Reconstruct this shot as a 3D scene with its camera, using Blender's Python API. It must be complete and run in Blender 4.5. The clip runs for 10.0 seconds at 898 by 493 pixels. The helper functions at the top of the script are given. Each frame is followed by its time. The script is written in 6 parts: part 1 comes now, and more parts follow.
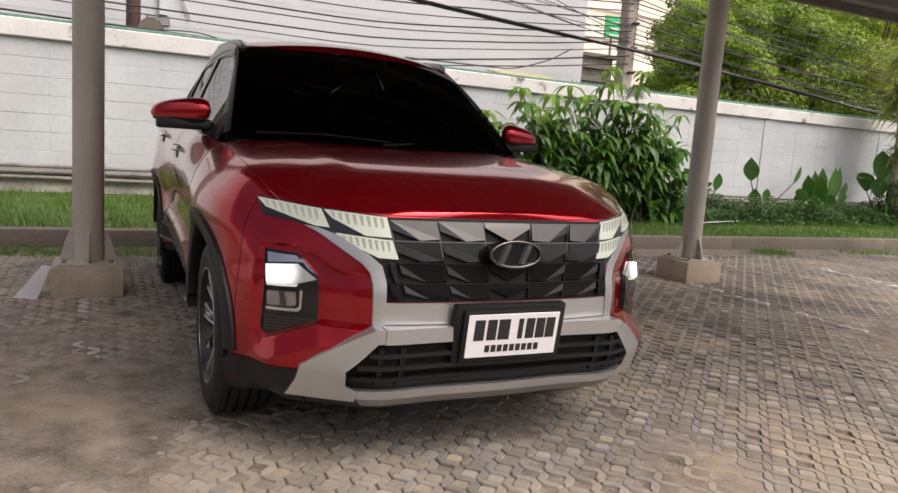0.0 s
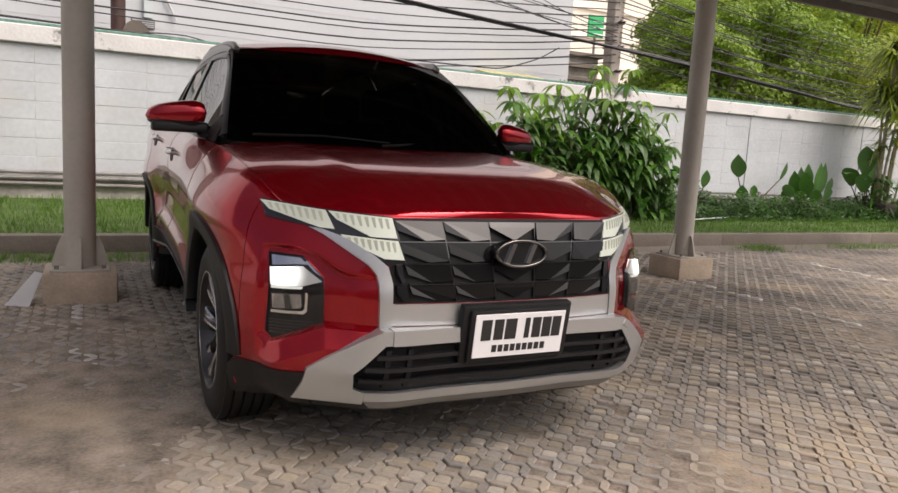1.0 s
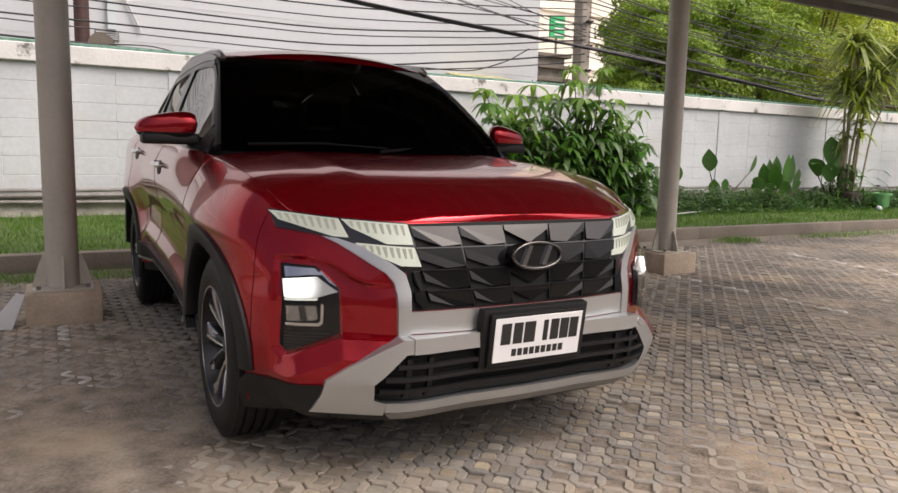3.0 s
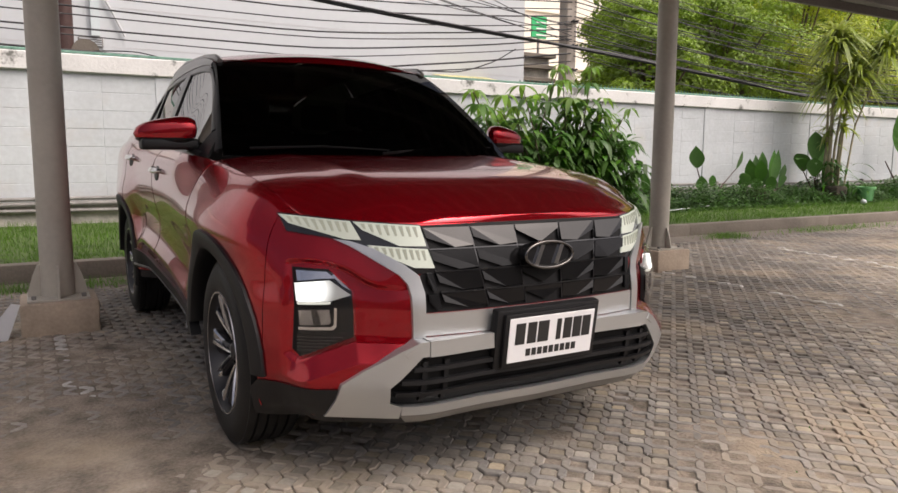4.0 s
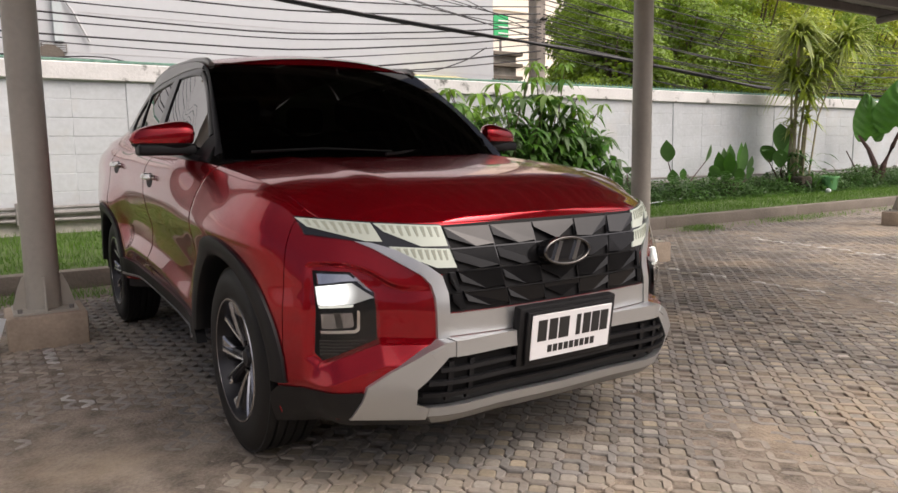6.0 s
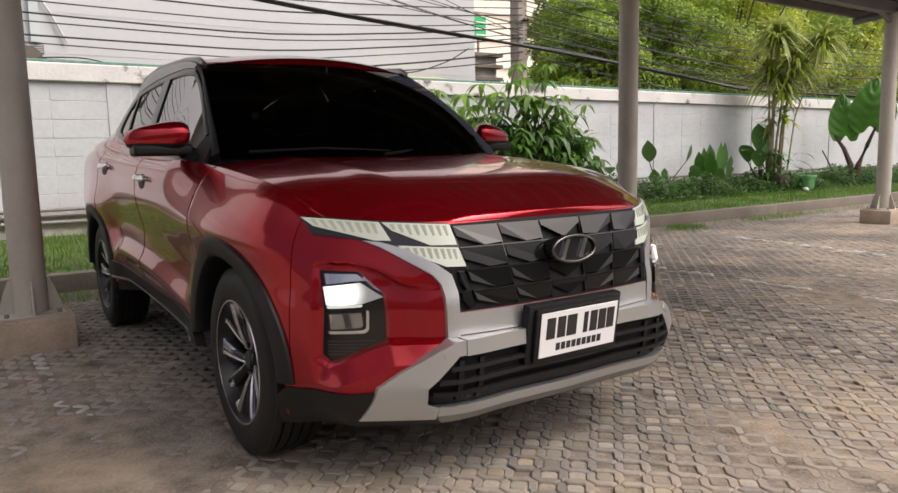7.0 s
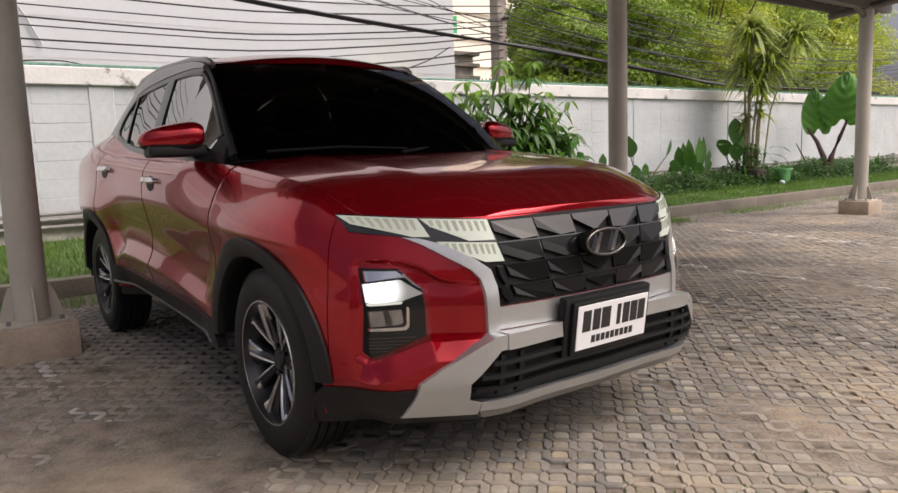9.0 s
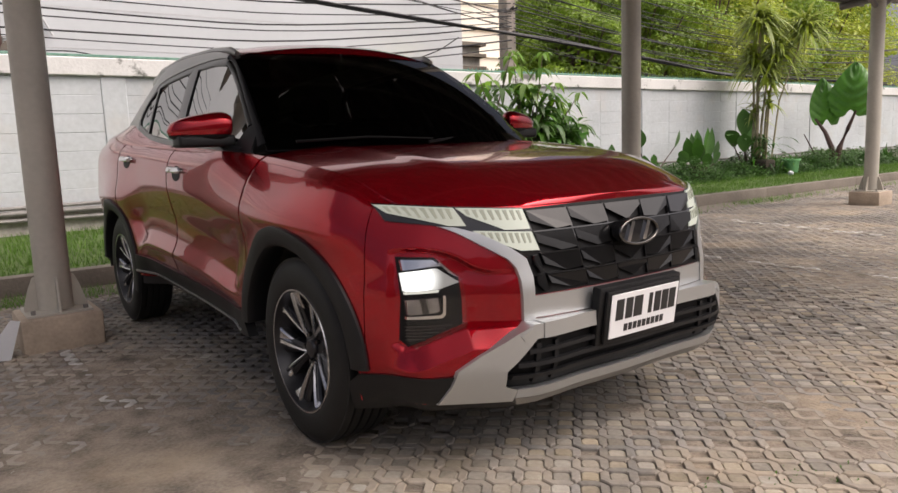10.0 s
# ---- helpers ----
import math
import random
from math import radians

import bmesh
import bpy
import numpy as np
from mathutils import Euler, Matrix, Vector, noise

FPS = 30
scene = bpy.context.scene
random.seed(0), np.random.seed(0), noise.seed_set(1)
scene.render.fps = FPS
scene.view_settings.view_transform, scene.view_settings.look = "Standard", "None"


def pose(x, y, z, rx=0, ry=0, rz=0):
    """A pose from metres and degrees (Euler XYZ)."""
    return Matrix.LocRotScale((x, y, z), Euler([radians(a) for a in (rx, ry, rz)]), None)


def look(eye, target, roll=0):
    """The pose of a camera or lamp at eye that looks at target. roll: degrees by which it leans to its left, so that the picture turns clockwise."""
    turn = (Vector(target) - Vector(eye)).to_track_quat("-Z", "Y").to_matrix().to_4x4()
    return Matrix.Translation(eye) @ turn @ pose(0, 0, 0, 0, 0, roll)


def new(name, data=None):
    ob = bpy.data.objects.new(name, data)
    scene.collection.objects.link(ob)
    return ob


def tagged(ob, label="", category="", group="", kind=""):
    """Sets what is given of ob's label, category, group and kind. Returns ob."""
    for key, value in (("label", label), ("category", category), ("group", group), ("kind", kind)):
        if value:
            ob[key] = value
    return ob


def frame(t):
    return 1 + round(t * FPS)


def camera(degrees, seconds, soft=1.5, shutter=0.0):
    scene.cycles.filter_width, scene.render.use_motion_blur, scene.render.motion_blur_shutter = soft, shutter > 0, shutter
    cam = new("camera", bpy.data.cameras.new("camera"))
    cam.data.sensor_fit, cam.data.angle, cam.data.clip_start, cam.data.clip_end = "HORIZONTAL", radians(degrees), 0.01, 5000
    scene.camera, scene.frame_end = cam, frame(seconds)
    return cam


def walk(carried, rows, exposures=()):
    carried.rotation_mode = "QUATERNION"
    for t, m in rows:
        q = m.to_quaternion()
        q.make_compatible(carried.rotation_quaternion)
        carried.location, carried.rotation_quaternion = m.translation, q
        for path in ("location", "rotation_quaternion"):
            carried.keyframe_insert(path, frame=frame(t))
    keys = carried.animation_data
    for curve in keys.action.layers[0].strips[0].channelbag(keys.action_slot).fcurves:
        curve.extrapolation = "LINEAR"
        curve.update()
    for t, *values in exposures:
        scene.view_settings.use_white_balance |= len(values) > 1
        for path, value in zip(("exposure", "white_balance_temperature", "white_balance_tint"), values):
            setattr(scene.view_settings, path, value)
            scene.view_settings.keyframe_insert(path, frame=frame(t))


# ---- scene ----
cam = camera(63.5, 10.0)
PATH = [
    (0, (-1.211, -1.941, 1.072), (-0.352, -0.156, 0.799), 4.0),
    (0.5, (-1.234, -1.925, 1.067), (-0.361, -0.146, 0.797), 3.6),
    (1, (-1.261, -1.906, 1.065), (-0.369, -0.137, 0.796), 3.3),
    (1.5, (-1.283, -1.888, 1.062), (-0.372, -0.127, 0.797), 2.9),
    (2, (-1.311, -1.862, 1.058), (-0.379, -0.111, 0.797), 2.4),
    (2.5, (-1.342, -1.834, 1.059), (-0.392, -0.093, 0.8), 1.9),
    (4, (-1.442, -1.758, 1.053), (-0.44, -0.045, 0.802), 0.4),
    (4.5, (-1.476, -1.736, 1.052), (-0.457, -0.033, 0.8), -0.1),
    (5, (-1.508, -1.715, 1.055), (-0.473, -0.022, 0.806), -0.5),
    (5.5, (-1.545, -1.694, 1.055), (-0.49, -0.014, 0.803), -0.8),
    (7, (-1.653, -1.61, 1.045), (-0.524, 0.023, 0.795), -1.2),
    (7.5, (-1.69, -1.58, 1.044), (-0.541, 0.037, 0.794), -1.5),
    (8, (-1.726, -1.552, 1.043), (-0.559, 0.053, 0.798), -1.7),
    (8.5, (-1.77, -1.528, 1.039), (-0.589, 0.068, 0.792), -1.9),
    (9, (-1.815, -1.502, 1.04), (-0.628, 0.088, 0.786), -2.1),
    (9.5, (-1.861, -1.48, 1.041), (-0.675, 0.109, 0.776), -2.1),
    (10, (-1.908, -1.458, 1.04), (-0.73, 0.134, 0.762), -2.1),
]
walk(cam, [(t, look(eye, target, roll)) for t, eye, target, roll in PATH], exposures=[(0, 0.10, 6350, 10)])

# ---- light ----
SUN_ELEV, SUN_AZ = 56.0, 147.0
world = bpy.data.worlds.new("sky")
scene.world = world
world.use_nodes = True
wn = world.node_tree.nodes
sky = wn.new("ShaderNodeTexSky")
sky.sky_type = "NISHITA"
sky.sun_disc = False
sky.sun_elevation, sky.sun_rotation = radians(SUN_ELEV), radians(SUN_AZ)
sky.air_density, sky.dust_density, sky.ozone_density = 0.2, 8.0, 0.0
wn["Background"].inputs["Strength"].default_value = 0.237
world.node_tree.links.new(sky.outputs["Color"], wn["Background"].inputs["Color"])

sun_data = bpy.data.lights.new("sun", "SUN")
sun_data.energy, sun_data.angle, sun_data.color = 0.5, radians(90), (1.0, 0.93, 0.82)
sun = new("sun", sun_data)
# the sky's sun_rotation runs clockwise from +y
az = radians(SUN_AZ)
sun_from = Vector((math.sin(az) * math.cos(radians(SUN_ELEV)), math.cos(az) * math.cos(radians(SUN_ELEV)), math.sin(radians(SUN_ELEV))))
sun.matrix_world = look(sun_from * 60, (0, 0, 0))

# ---- materials ----
def material(name, color, rough=0.6, metal=0.0, vary=0.25, scale=8.0, fine=60.0, bump=0.2, coat=0.0, second=None, piece=0.0, spec=0.5, depth=0.01, sandy=None, spots=(1.7, 0.52, 0.72, 0.65)):
    """A surface with variation at two scales, fine relief, and (piece) a shift of tone from piece to piece."""
    m = bpy.data.materials.new(name)
    m.use_nodes = True
    n, l = m.node_tree.nodes, m.node_tree.links
    b = n["Principled BSDF"]
    b.inputs["Roughness"].default_value = rough
    b.inputs["Metallic"].default_value = metal
    b.inputs["Coat Weight"].default_value = coat
    b.inputs["Coat Roughness"].default_value = 0.02
    b.inputs["Specular IOR Level"].default_value = spec
    geo = n.new("ShaderNodeNewGeometry")
    big = n.new("ShaderNodeTexNoise")
    big.inputs["Scale"].default_value, big.inputs["Detail"].default_value = scale, 6
    small = n.new("ShaderNodeTexNoise")
    small.inputs["Scale"].default_value, small.inputs["Detail"].default_value = fine, 4
    l.new(geo.outputs["Position"], big.inputs["Vector"])
    l.new(geo.outputs["Position"], small.inputs["Vector"])
    ramp = n.new("ShaderNodeMix")
    ramp.data_type = "RGBA"
    dark = tuple(c * (1 - vary) for c in color)
    light = second or tuple(min(1.0, c * (1 + vary)) for c in color)
    ramp.inputs[6].default_value, ramp.inputs[7].default_value = (*dark, 1), (*light, 1)
    mixf = n.new("ShaderNodeMath")
    mixf.operation = "MULTIPLY_ADD"
    l.new(small.outputs["Fac"], mixf.inputs[0])
    mixf.inputs[1].default_value = 0.7
    sub = n.new("ShaderNodeMath")
    sub.operation = "MULTIPLY_ADD"
    l.new(big.outputs["Fac"], sub.inputs[0])
    sub.inputs[1].default_value, sub.inputs[2].default_value = 1.6, -0.65
    l.new(sub.outputs[0], mixf.inputs[2])
    sat = n.new("ShaderNodeClamp")
    l.new(mixf.outputs[0], sat.inputs[0])
    l.new(sat.outputs[0], ramp.inputs[0])
    out = ramp.outputs[2]
    if piece:
        info = n.new("ShaderNodeObjectInfo")
        add = n.new("ShaderNodeMath")
        add.operation = "ADD"
        l.new(info.outputs["Random"], add.inputs[0])
        l.new(geo.outputs["Random Per Island"], add.inputs[1])
        frac = n.new("ShaderNodeMath")
        frac.operation = "FRACT"
        l.new(add.outputs[0], frac.inputs[0])
        mr = n.new("ShaderNodeMapRange")
        mr.inputs["To Min"].default_value, mr.inputs["To Max"].default_value = 1 - piece, 1 + piece
        l.new(frac.outputs[0], mr.inputs["Value"])
        hsv = n.new("ShaderNodeHueSaturation")
        l.new(mr.outputs[0], hsv.inputs["Value"])
        mul, fr2, ms = n.new("ShaderNodeMath"), n.new("ShaderNodeMath"), n.new("ShaderNodeMapRange")
        mul.operation, fr2.operation = "MULTIPLY", "FRACT"
        mul.inputs[1].default_value = 7.13
        l.new(frac.outputs[0], mul.inputs[0]); l.new(mul.outputs[0], fr2.inputs[0]); l.new(fr2.outputs[0], ms.inputs["Value"])
        ms.inputs["To Min"].default_value, ms.inputs["To Max"].default_value = 0.75, 1.45
        l.new(ms.outputs[0], hsv.inputs["Saturation"])
        l.new(out, hsv.inputs["Color"])
        out = hsv.outputs["Color"]
    if sandy:
        drift, ramp2, mx = n.new("ShaderNodeTexNoise"), n.new("ShaderNodeMapRange"), n.new("ShaderNodeMix")
        drift.inputs["Scale"].default_value, drift.inputs["Detail"].default_value, drift.inputs["Roughness"].default_value = spots[0], 9, 0.62
        l.new(geo.outputs["Position"], drift.inputs["Vector"])
        ramp2.inputs["From Min"].default_value, ramp2.inputs["From Max"].default_value, ramp2.inputs["To Max"].default_value = spots[1:]
        l.new(drift.outputs["Fac"], ramp2.inputs["Value"])
        mx.data_type = "RGBA"
        mx.inputs[7].default_value = (*sandy, 1)
        l.new(ramp2.outputs[0], mx.inputs[0]); l.new(out, mx.inputs[6])
        out = mx.outputs[2]
    l.new(out, b.inputs["Base Color"])
    if bump:
        bp = n.new("ShaderNodeBump")
        bp.inputs["Strength"].default_value, bp.inputs["Distance"].default_value = bump, depth
        l.new(small.outputs["Fac"], bp.inputs["Height"])
        l.new(bp.outputs[0], b.inputs["Normal"])
    return m


def glow(name, color, power):
    m = material(name, tuple(0.25 * c for c in color), 0.3, vary=0.02, bump=0)
    b = m.node_tree.nodes["Principled BSDF"]
    b.inputs["Emission Color"].default_value, b.inputs["Emission Strength"].default_value = (*color, 1), power
    return m


def glow_from(name, color, power, edge, centre, reach):
    """Light that is strongest at one spot of a lamp (mirrored left and right) and fades round it."""
    m = glow(name, color, power)
    n, l = m.node_tree.nodes, m.node_tree.links
    geo, ab, dist, mr = n.new("ShaderNodeNewGeometry"), n.new("ShaderNodeVectorMath"), n.new("ShaderNodeVectorMath"), n.new("ShaderNodeMapRange")
    ab.operation, dist.operation = "ABSOLUTE", "DISTANCE"
    l.new(geo.outputs["Position"], ab.inputs[0])
    l.new(ab.outputs["Vector"], dist.inputs[0])
    dist.inputs[1].default_value = centre
    mr.interpolation_type = "SMOOTHSTEP"
    for k, v in (("From Min", 0.0), ("From Max", reach), ("To Min", power), ("To Max", edge)):
        mr.inputs[k].default_value = v
    l.new(dist.outputs["Value"], mr.inputs["Value"])
    l.new(mr.outputs[0], n["Principled BSDF"].inputs["Emission Strength"])
    return m


def tinted_glass(name, tint, gloss=0.02, mirror=1.0):
    """Thin pane: a clear tint below a mirror-like gloss that grows at grazing angles."""
    m = bpy.data.materials.new(name)
    m.use_nodes = True
    n, l = m.node_tree.nodes, m.node_tree.links
    n.remove(n["Principled BSDF"])
    tr, gl, mx, fr = n.new("ShaderNodeBsdfTransparent"), n.new("ShaderNodeBsdfGlossy"), n.new("ShaderNodeMixShader"), n.new("ShaderNodeFresnel")
    tr.inputs["Color"].default_value = (*tint, 1)
    gl.inputs["Roughness"].default_value = gloss
    gl.inputs["Color"].default_value = (mirror, mirror, mirror, 1)
    fr.inputs["IOR"].default_value = 1.5
    l.new(fr.outputs[0], mx.inputs[0]); l.new(tr.outputs[0], mx.inputs[1]); l.new(gl.outputs[0], mx.inputs[2])
    l.new(mx.outputs[0], n["Material Output"].inputs["Surface"])
    return m


def foliage(name, color, light, rough=0.45):
    m = material(name, color, rough, vary=0.35, scale=3.0, fine=25.0, bump=0.15, second=light, piece=0.24, depth=0.004)
    b = m.node_tree.nodes["Principled BSDF"]
    n, l = m.node_tree.nodes, m.node_tree.links
    tl, mx = n.new("ShaderNodeBsdfTranslucent"), n.new("ShaderNodeMixShader")
    mx.inputs[0].default_value = 0.25
    tl.inputs["Color"].default_value = (*[min(1, c * 1.6) for c in light], 1)
    l.new(b.outputs[0], mx.inputs[1]); l.new(tl.outputs[0], mx.inputs[2])
    l.new(mx.outputs[0], n["Material Output"].inputs["Surface"])
    return m


M_PAINT = material("red_paint", (0.335, 0.0020, 0.0095), 0.22, 0.74, vary=0.04, scale=2, fine=900, bump=0, coat=0.85, spec=0.08)
M_BLACK = material("black_plastic", (0.009, 0.009, 0.010), 0.5, spec=0.35, vary=0.2, scale=5, fine=400, bump=0.15, depth=0.0006)
M_GLOSSBLACK = material("gloss_black", (0.012, 0.012, 0.013), 0.08, vary=0.1, bump=0, coat=0.6)
# top grille row: the sky it mirrors is put into a paler metal
M_CELLSKY = material("grille_dark_chrome", (0.045, 0.044, 0.043), 0.05, 0.9, vary=0.08, bump=0, coat=0.3)
# same grille lower down: dark reflections painted in by a blacker, duller base
M_CELLDIM = material("grille_black", (0.007, 0.007, 0.0075), 0.14, vary=0.1, bump=0, spec=0.28)
M_LAMPBLACK = material("lamp_black", (0.006, 0.006, 0.0065), 0.5, vary=0.2, bump=0, spec=0.2)
M_CREAM = material("cream_render", (0.84, 0.79, 0.68), 0.8, vary=0.06, scale=0.3, fine=6, bump=0.1, depth=0.01)
M_AWNING = material("pale_yellow_sheet", (0.80, 0.76, 0.42), 0.5, vary=0.08, scale=3, bump=0)
M_PILLAR = material("pillar_black", (0.016, 0.016, 0.017), 0.28, spec=0.5, vary=0.1, bump=0, coat=0.25)
M_DRLRIB = glow("drl_rib", (0.80, 0.80, 0.62), 0.19)
M_ARCHSILVER = material("arch_silver", (0.30, 0.30, 0.295), 0.30, 0.85, vary=0.05, scale=3, bump=0)
M_CHROMEDARK = material("dark_chrome", (0.13, 0.125, 0.12), 0.16, 0.9, vary=0.1, bump=0)
M_CHROME = material("chrome", (0.75, 0.75, 0.76), 0.08, 1.0, vary=0.03, bump=0)
M_SILVER = material("satin_silver", (0.55, 0.565, 0.57), 0.33, 0.80, vary=0.04, scale=3, fine=700, bump=0.05, depth=0.0004)
M_RUBBER = material("tyre_rubber", (0.009, 0.009, 0.009), 0.6, spec=0.35, vary=0.35, scale=6, fine=120, bump=0.3, depth=0.002)
M_RIM = material("machined_alloy", (0.54, 0.54, 0.55), 0.26, 0.95, vary=0.08, scale=12, fine=300, bump=0.05, depth=0.0005)
M_RIMDARK = material("dark_alloy", (0.03, 0.03, 0.033), 0.3, 0.4, vary=0.2, bump=0)
M_LENS = tinted_glass("clear_lens", (0.9, 0.9, 0.9))
M_REARGLASS = tinted_glass("rear_glass", (0.30, 0.32, 0.31), mirror=0.4)
M_WINDSCREEN = tinted_glass("dark_windscreen", (0.055, 0.052, 0.050), mirror=0.33)
M_SIDEGLASS = tinted_glass("dark_side_glass", (0.04, 0.043, 0.043), mirror=0.42)
M_INTERIOR = material("dark_interior", (0.030, 0.027, 0.025), 0.8, vary=0.3, bump=0.1)
M_PLATE = material("white_plate", (0.78, 0.78, 0.79), 0.4, vary=0.03, bump=0)
M_INK = material("black_ink", (0.02, 0.02, 0.02), 0.5, vary=0.1, bump=0)
M_LED = glow_from("led_white", (1.0, 0.98, 0.93), 2.6, 0.14, (0.705, 0.335, 0.640), 0.085)
M_DRL = glow_from("drl_white", (0.97, 0.98, 0.82), 0.44, 0.27, (0.40, 0.13, 0.80), 0.30)
M_GUIDE = glow("guide_white", (1.0, 0.97, 0.85), 0.6)
M_LAMPIN = material("lamp_reflector", (0.34, 0.34, 0.35), 0.16, 0.9, vary=0.3, scale=30, bump=0)

M_PAVER = material("paver_concrete", (0.246, 0.225, 0.200), 0.85, vary=0.5, scale=1.1, fine=45, bump=0.6, piece=0.20, second=(0.353, 0.326, 0.293), depth=0.006, sandy=(0.400, 0.312, 0.209), spots=(1.1, 0.49, 0.68, 0.60))
M_INFILL = material("infill_concrete", (0.284, 0.249, 0.200), 0.9, vary=0.4, scale=5, fine=60, bump=0.6, piece=0.28, second=(0.409, 0.367, 0.302), depth=0.006)
M_LINE = material("worn_line_paint", (0.34, 0.32, 0.29), 0.8, vary=0.25, scale=7, fine=60, bump=0.5, second=(0.72, 0.70, 0.67), depth=0.005)
M_SOIL = material("joint_sand", (0.144, 0.113, 0.084), 0.95, vary=0.6, scale=7.0, fine=70, bump=0.8, second=(0.372, 0.316, 0.256), depth=0.012, sandy=(0.391, 0.312, 0.219))
M_FOOTING = material("footing_concrete", (0.40, 0.325, 0.25), 0.9, vary=0.35, scale=4, fine=50, bump=0.5, depth=0.006)
M_KERB = material("kerb_concrete", (0.165, 0.143, 0.118), 0.9, vary=0.28, scale=2.2, fine=40, bump=0.5, depth=0.008)
M_POST = material("post_paint", (0.42, 0.395, 0.34), 0.5, vary=0.14, scale=3.0, fine=30, bump=0.12, depth=0.003)
M_STEEL = material("roof_steel", (0.16, 0.15, 0.145), 0.6, vary=0.3, scale=2.5, fine=30, bump=0.2)
M_SHEET = material("roof_sheet", (0.06, 0.058, 0.056), 0.5, vary=0.25, scale=1.5, fine=20, bump=0.1)
M_WALL = material("white_wall_paint", (0.498, 0.528, 0.550), 0.8, vary=0.24, scale=1.1, fine=18, bump=0.3, second=(0.564, 0.597, 0.620), depth=0.006, sandy=(0.489, 0.475, 0.451))
M_COPING = material("mouldy_coping", (0.602, 0.602, 0.592), 0.85, vary=0.18, scale=1.5, fine=30, bump=0.4, second=(0.733, 0.728, 0.714), depth=0.008, sandy=(0.066, 0.070, 0.056), spots=(2.6, 0.575, 0.64, 0.85))
M_JOINT = material("joint_grey", (0.52, 0.53, 0.54), 0.8, vary=0.1, scale=2, bump=0)
M_BLUEPIPE = material("pale_blue_pipe", (0.50, 0.56, 0.57), 0.6, vary=0.12, scale=3, bump=0.1)
M_WALLBASE = material("stained_plinth", (0.42, 0.385, 0.34), 0.9, vary=0.5, scale=3.0, fine=25, bump=0.5, second=(0.58, 0.55, 0.50), depth=0.01)
M_GREENPAINT = material("worn_green_paint", (0.06, 0.20, 0.14), 0.7, vary=0.4, scale=14, fine=60, bump=0.3, second=(0.20, 0.34, 0.27), depth=0.005)
M_PIPE = material("grey_pipe", (0.20, 0.19, 0.18), 0.6, vary=0.4, scale=5, fine=30, bump=0.2)
M_BUILDING = material("white_render", (0.522, 0.545, 0.564), 0.8, vary=0.06, scale=0.5, fine=9, bump=0.12, depth=0.01)
M_CABLE = material("black_cable", (0.025, 0.025, 0.027), 0.6, vary=0.3, bump=0)
M_POLE = material("pole_concrete", (0.36, 0.32, 0.28), 0.9, vary=0.3, scale=3, fine=30, bump=0.3)
M_SIGN = material("green_sign", (0.03, 0.42, 0.14), 0.45, vary=0.08, bump=0)
M_GRASS = foliage("grass_green", (0.06, 0.135, 0.018), (0.13, 0.24, 0.04), 0.6)
M_TURF = material("turf_soil", (0.06, 0.10, 0.025), 0.95, vary=0.5, scale=5, fine=60, bump=0.7, second=(0.11, 0.17, 0.04), depth=0.02)
M_LEAF = foliage("bush_leaf", (0.046, 0.108, 0.018), (0.092, 0.195, 0.035), 0.55)
M_LEAFYOUNG = foliage("young_leaf", (0.09, 0.19, 0.025), (0.17, 0.30, 0.04))
M_LEAFBROAD = foliage("broad_leaf", (0.035, 0.10, 0.02), (0.08, 0.19, 0.035), 0.38)
M_LEAFCANNA = foliage("canna_leaf", (0.024, 0.072, 0.02), (0.07, 0.165, 0.03), 0.35)
M_YUCCA = foliage("strap_leaf", (0.13, 0.21, 0.04), (0.36, 0.42, 0.11))
M_STEM = material("pale_stem", (0.34, 0.30, 0.20), 0.8, vary=0.35, scale=9, fine=60, bump=0.4)
M_CROWN = foliage("tree_leaf", (0.21, 0.285, 0.032), (0.48, 0.54, 0.07))
M_CROWNDARK = foliage("tree_leaf_dark", (0.115, 0.195, 0.025), (0.26, 0.375, 0.05), 0.6)
M_COVER = foliage("ground_cover_leaf", (0.03, 0.075, 0.022), (0.07, 0.14, 0.035))
M_BARK = material("bark", (0.13, 0.10, 0.075), 0.9, vary=0.4, scale=8, fine=50, bump=0.6)
M_STALK = material("dark_stalk", (0.07, 0.035, 0.03), 0.6, vary=0.3, scale=8, fine=50, bump=0.2)
M_POT = material("green_plastic", (0.19, 0.44, 0.19), 0.45, vary=0.12, scale=6, fine=60, bump=0.05)
M_SOILDARK = material("planting_soil", (0.05, 0.042, 0.03), 0.95, vary=0.5, scale=6, fine=50, bump=0.7, depth=0.02)

# ---- building helpers ----
def finish(bm, name, mats, parent=None, smooth=True, angle=38):
    bmesh.ops.recalc_face_normals(bm, faces=bm.faces)
    if smooth:
        for f in bm.faces:
            f.smooth = True
        for e in bm.edges:
            if len(e.link_faces) == 2 and e.calc_face_angle(0) > radians(angle):
                e.smooth = False
    me = bpy.data.meshes.new(name)
    bm.to_mesh(me)
    bm.free()
    for m in mats if isinstance(mats, (list, tuple)) else [mats]:
        me.materials.append(m)
    ob = new(name, me)
    if parent:
        ob.parent = parent
    return ob


def part(name, bm, material_, parent, label="", smooth=True, angle=38):
    """One mesh under a thing or a part, given in the world's axes of a parent that is not turned."""
    ob = finish(bm, name, material_, parent, smooth, angle)
    if label:
        tagged(ob, label)
    return ob


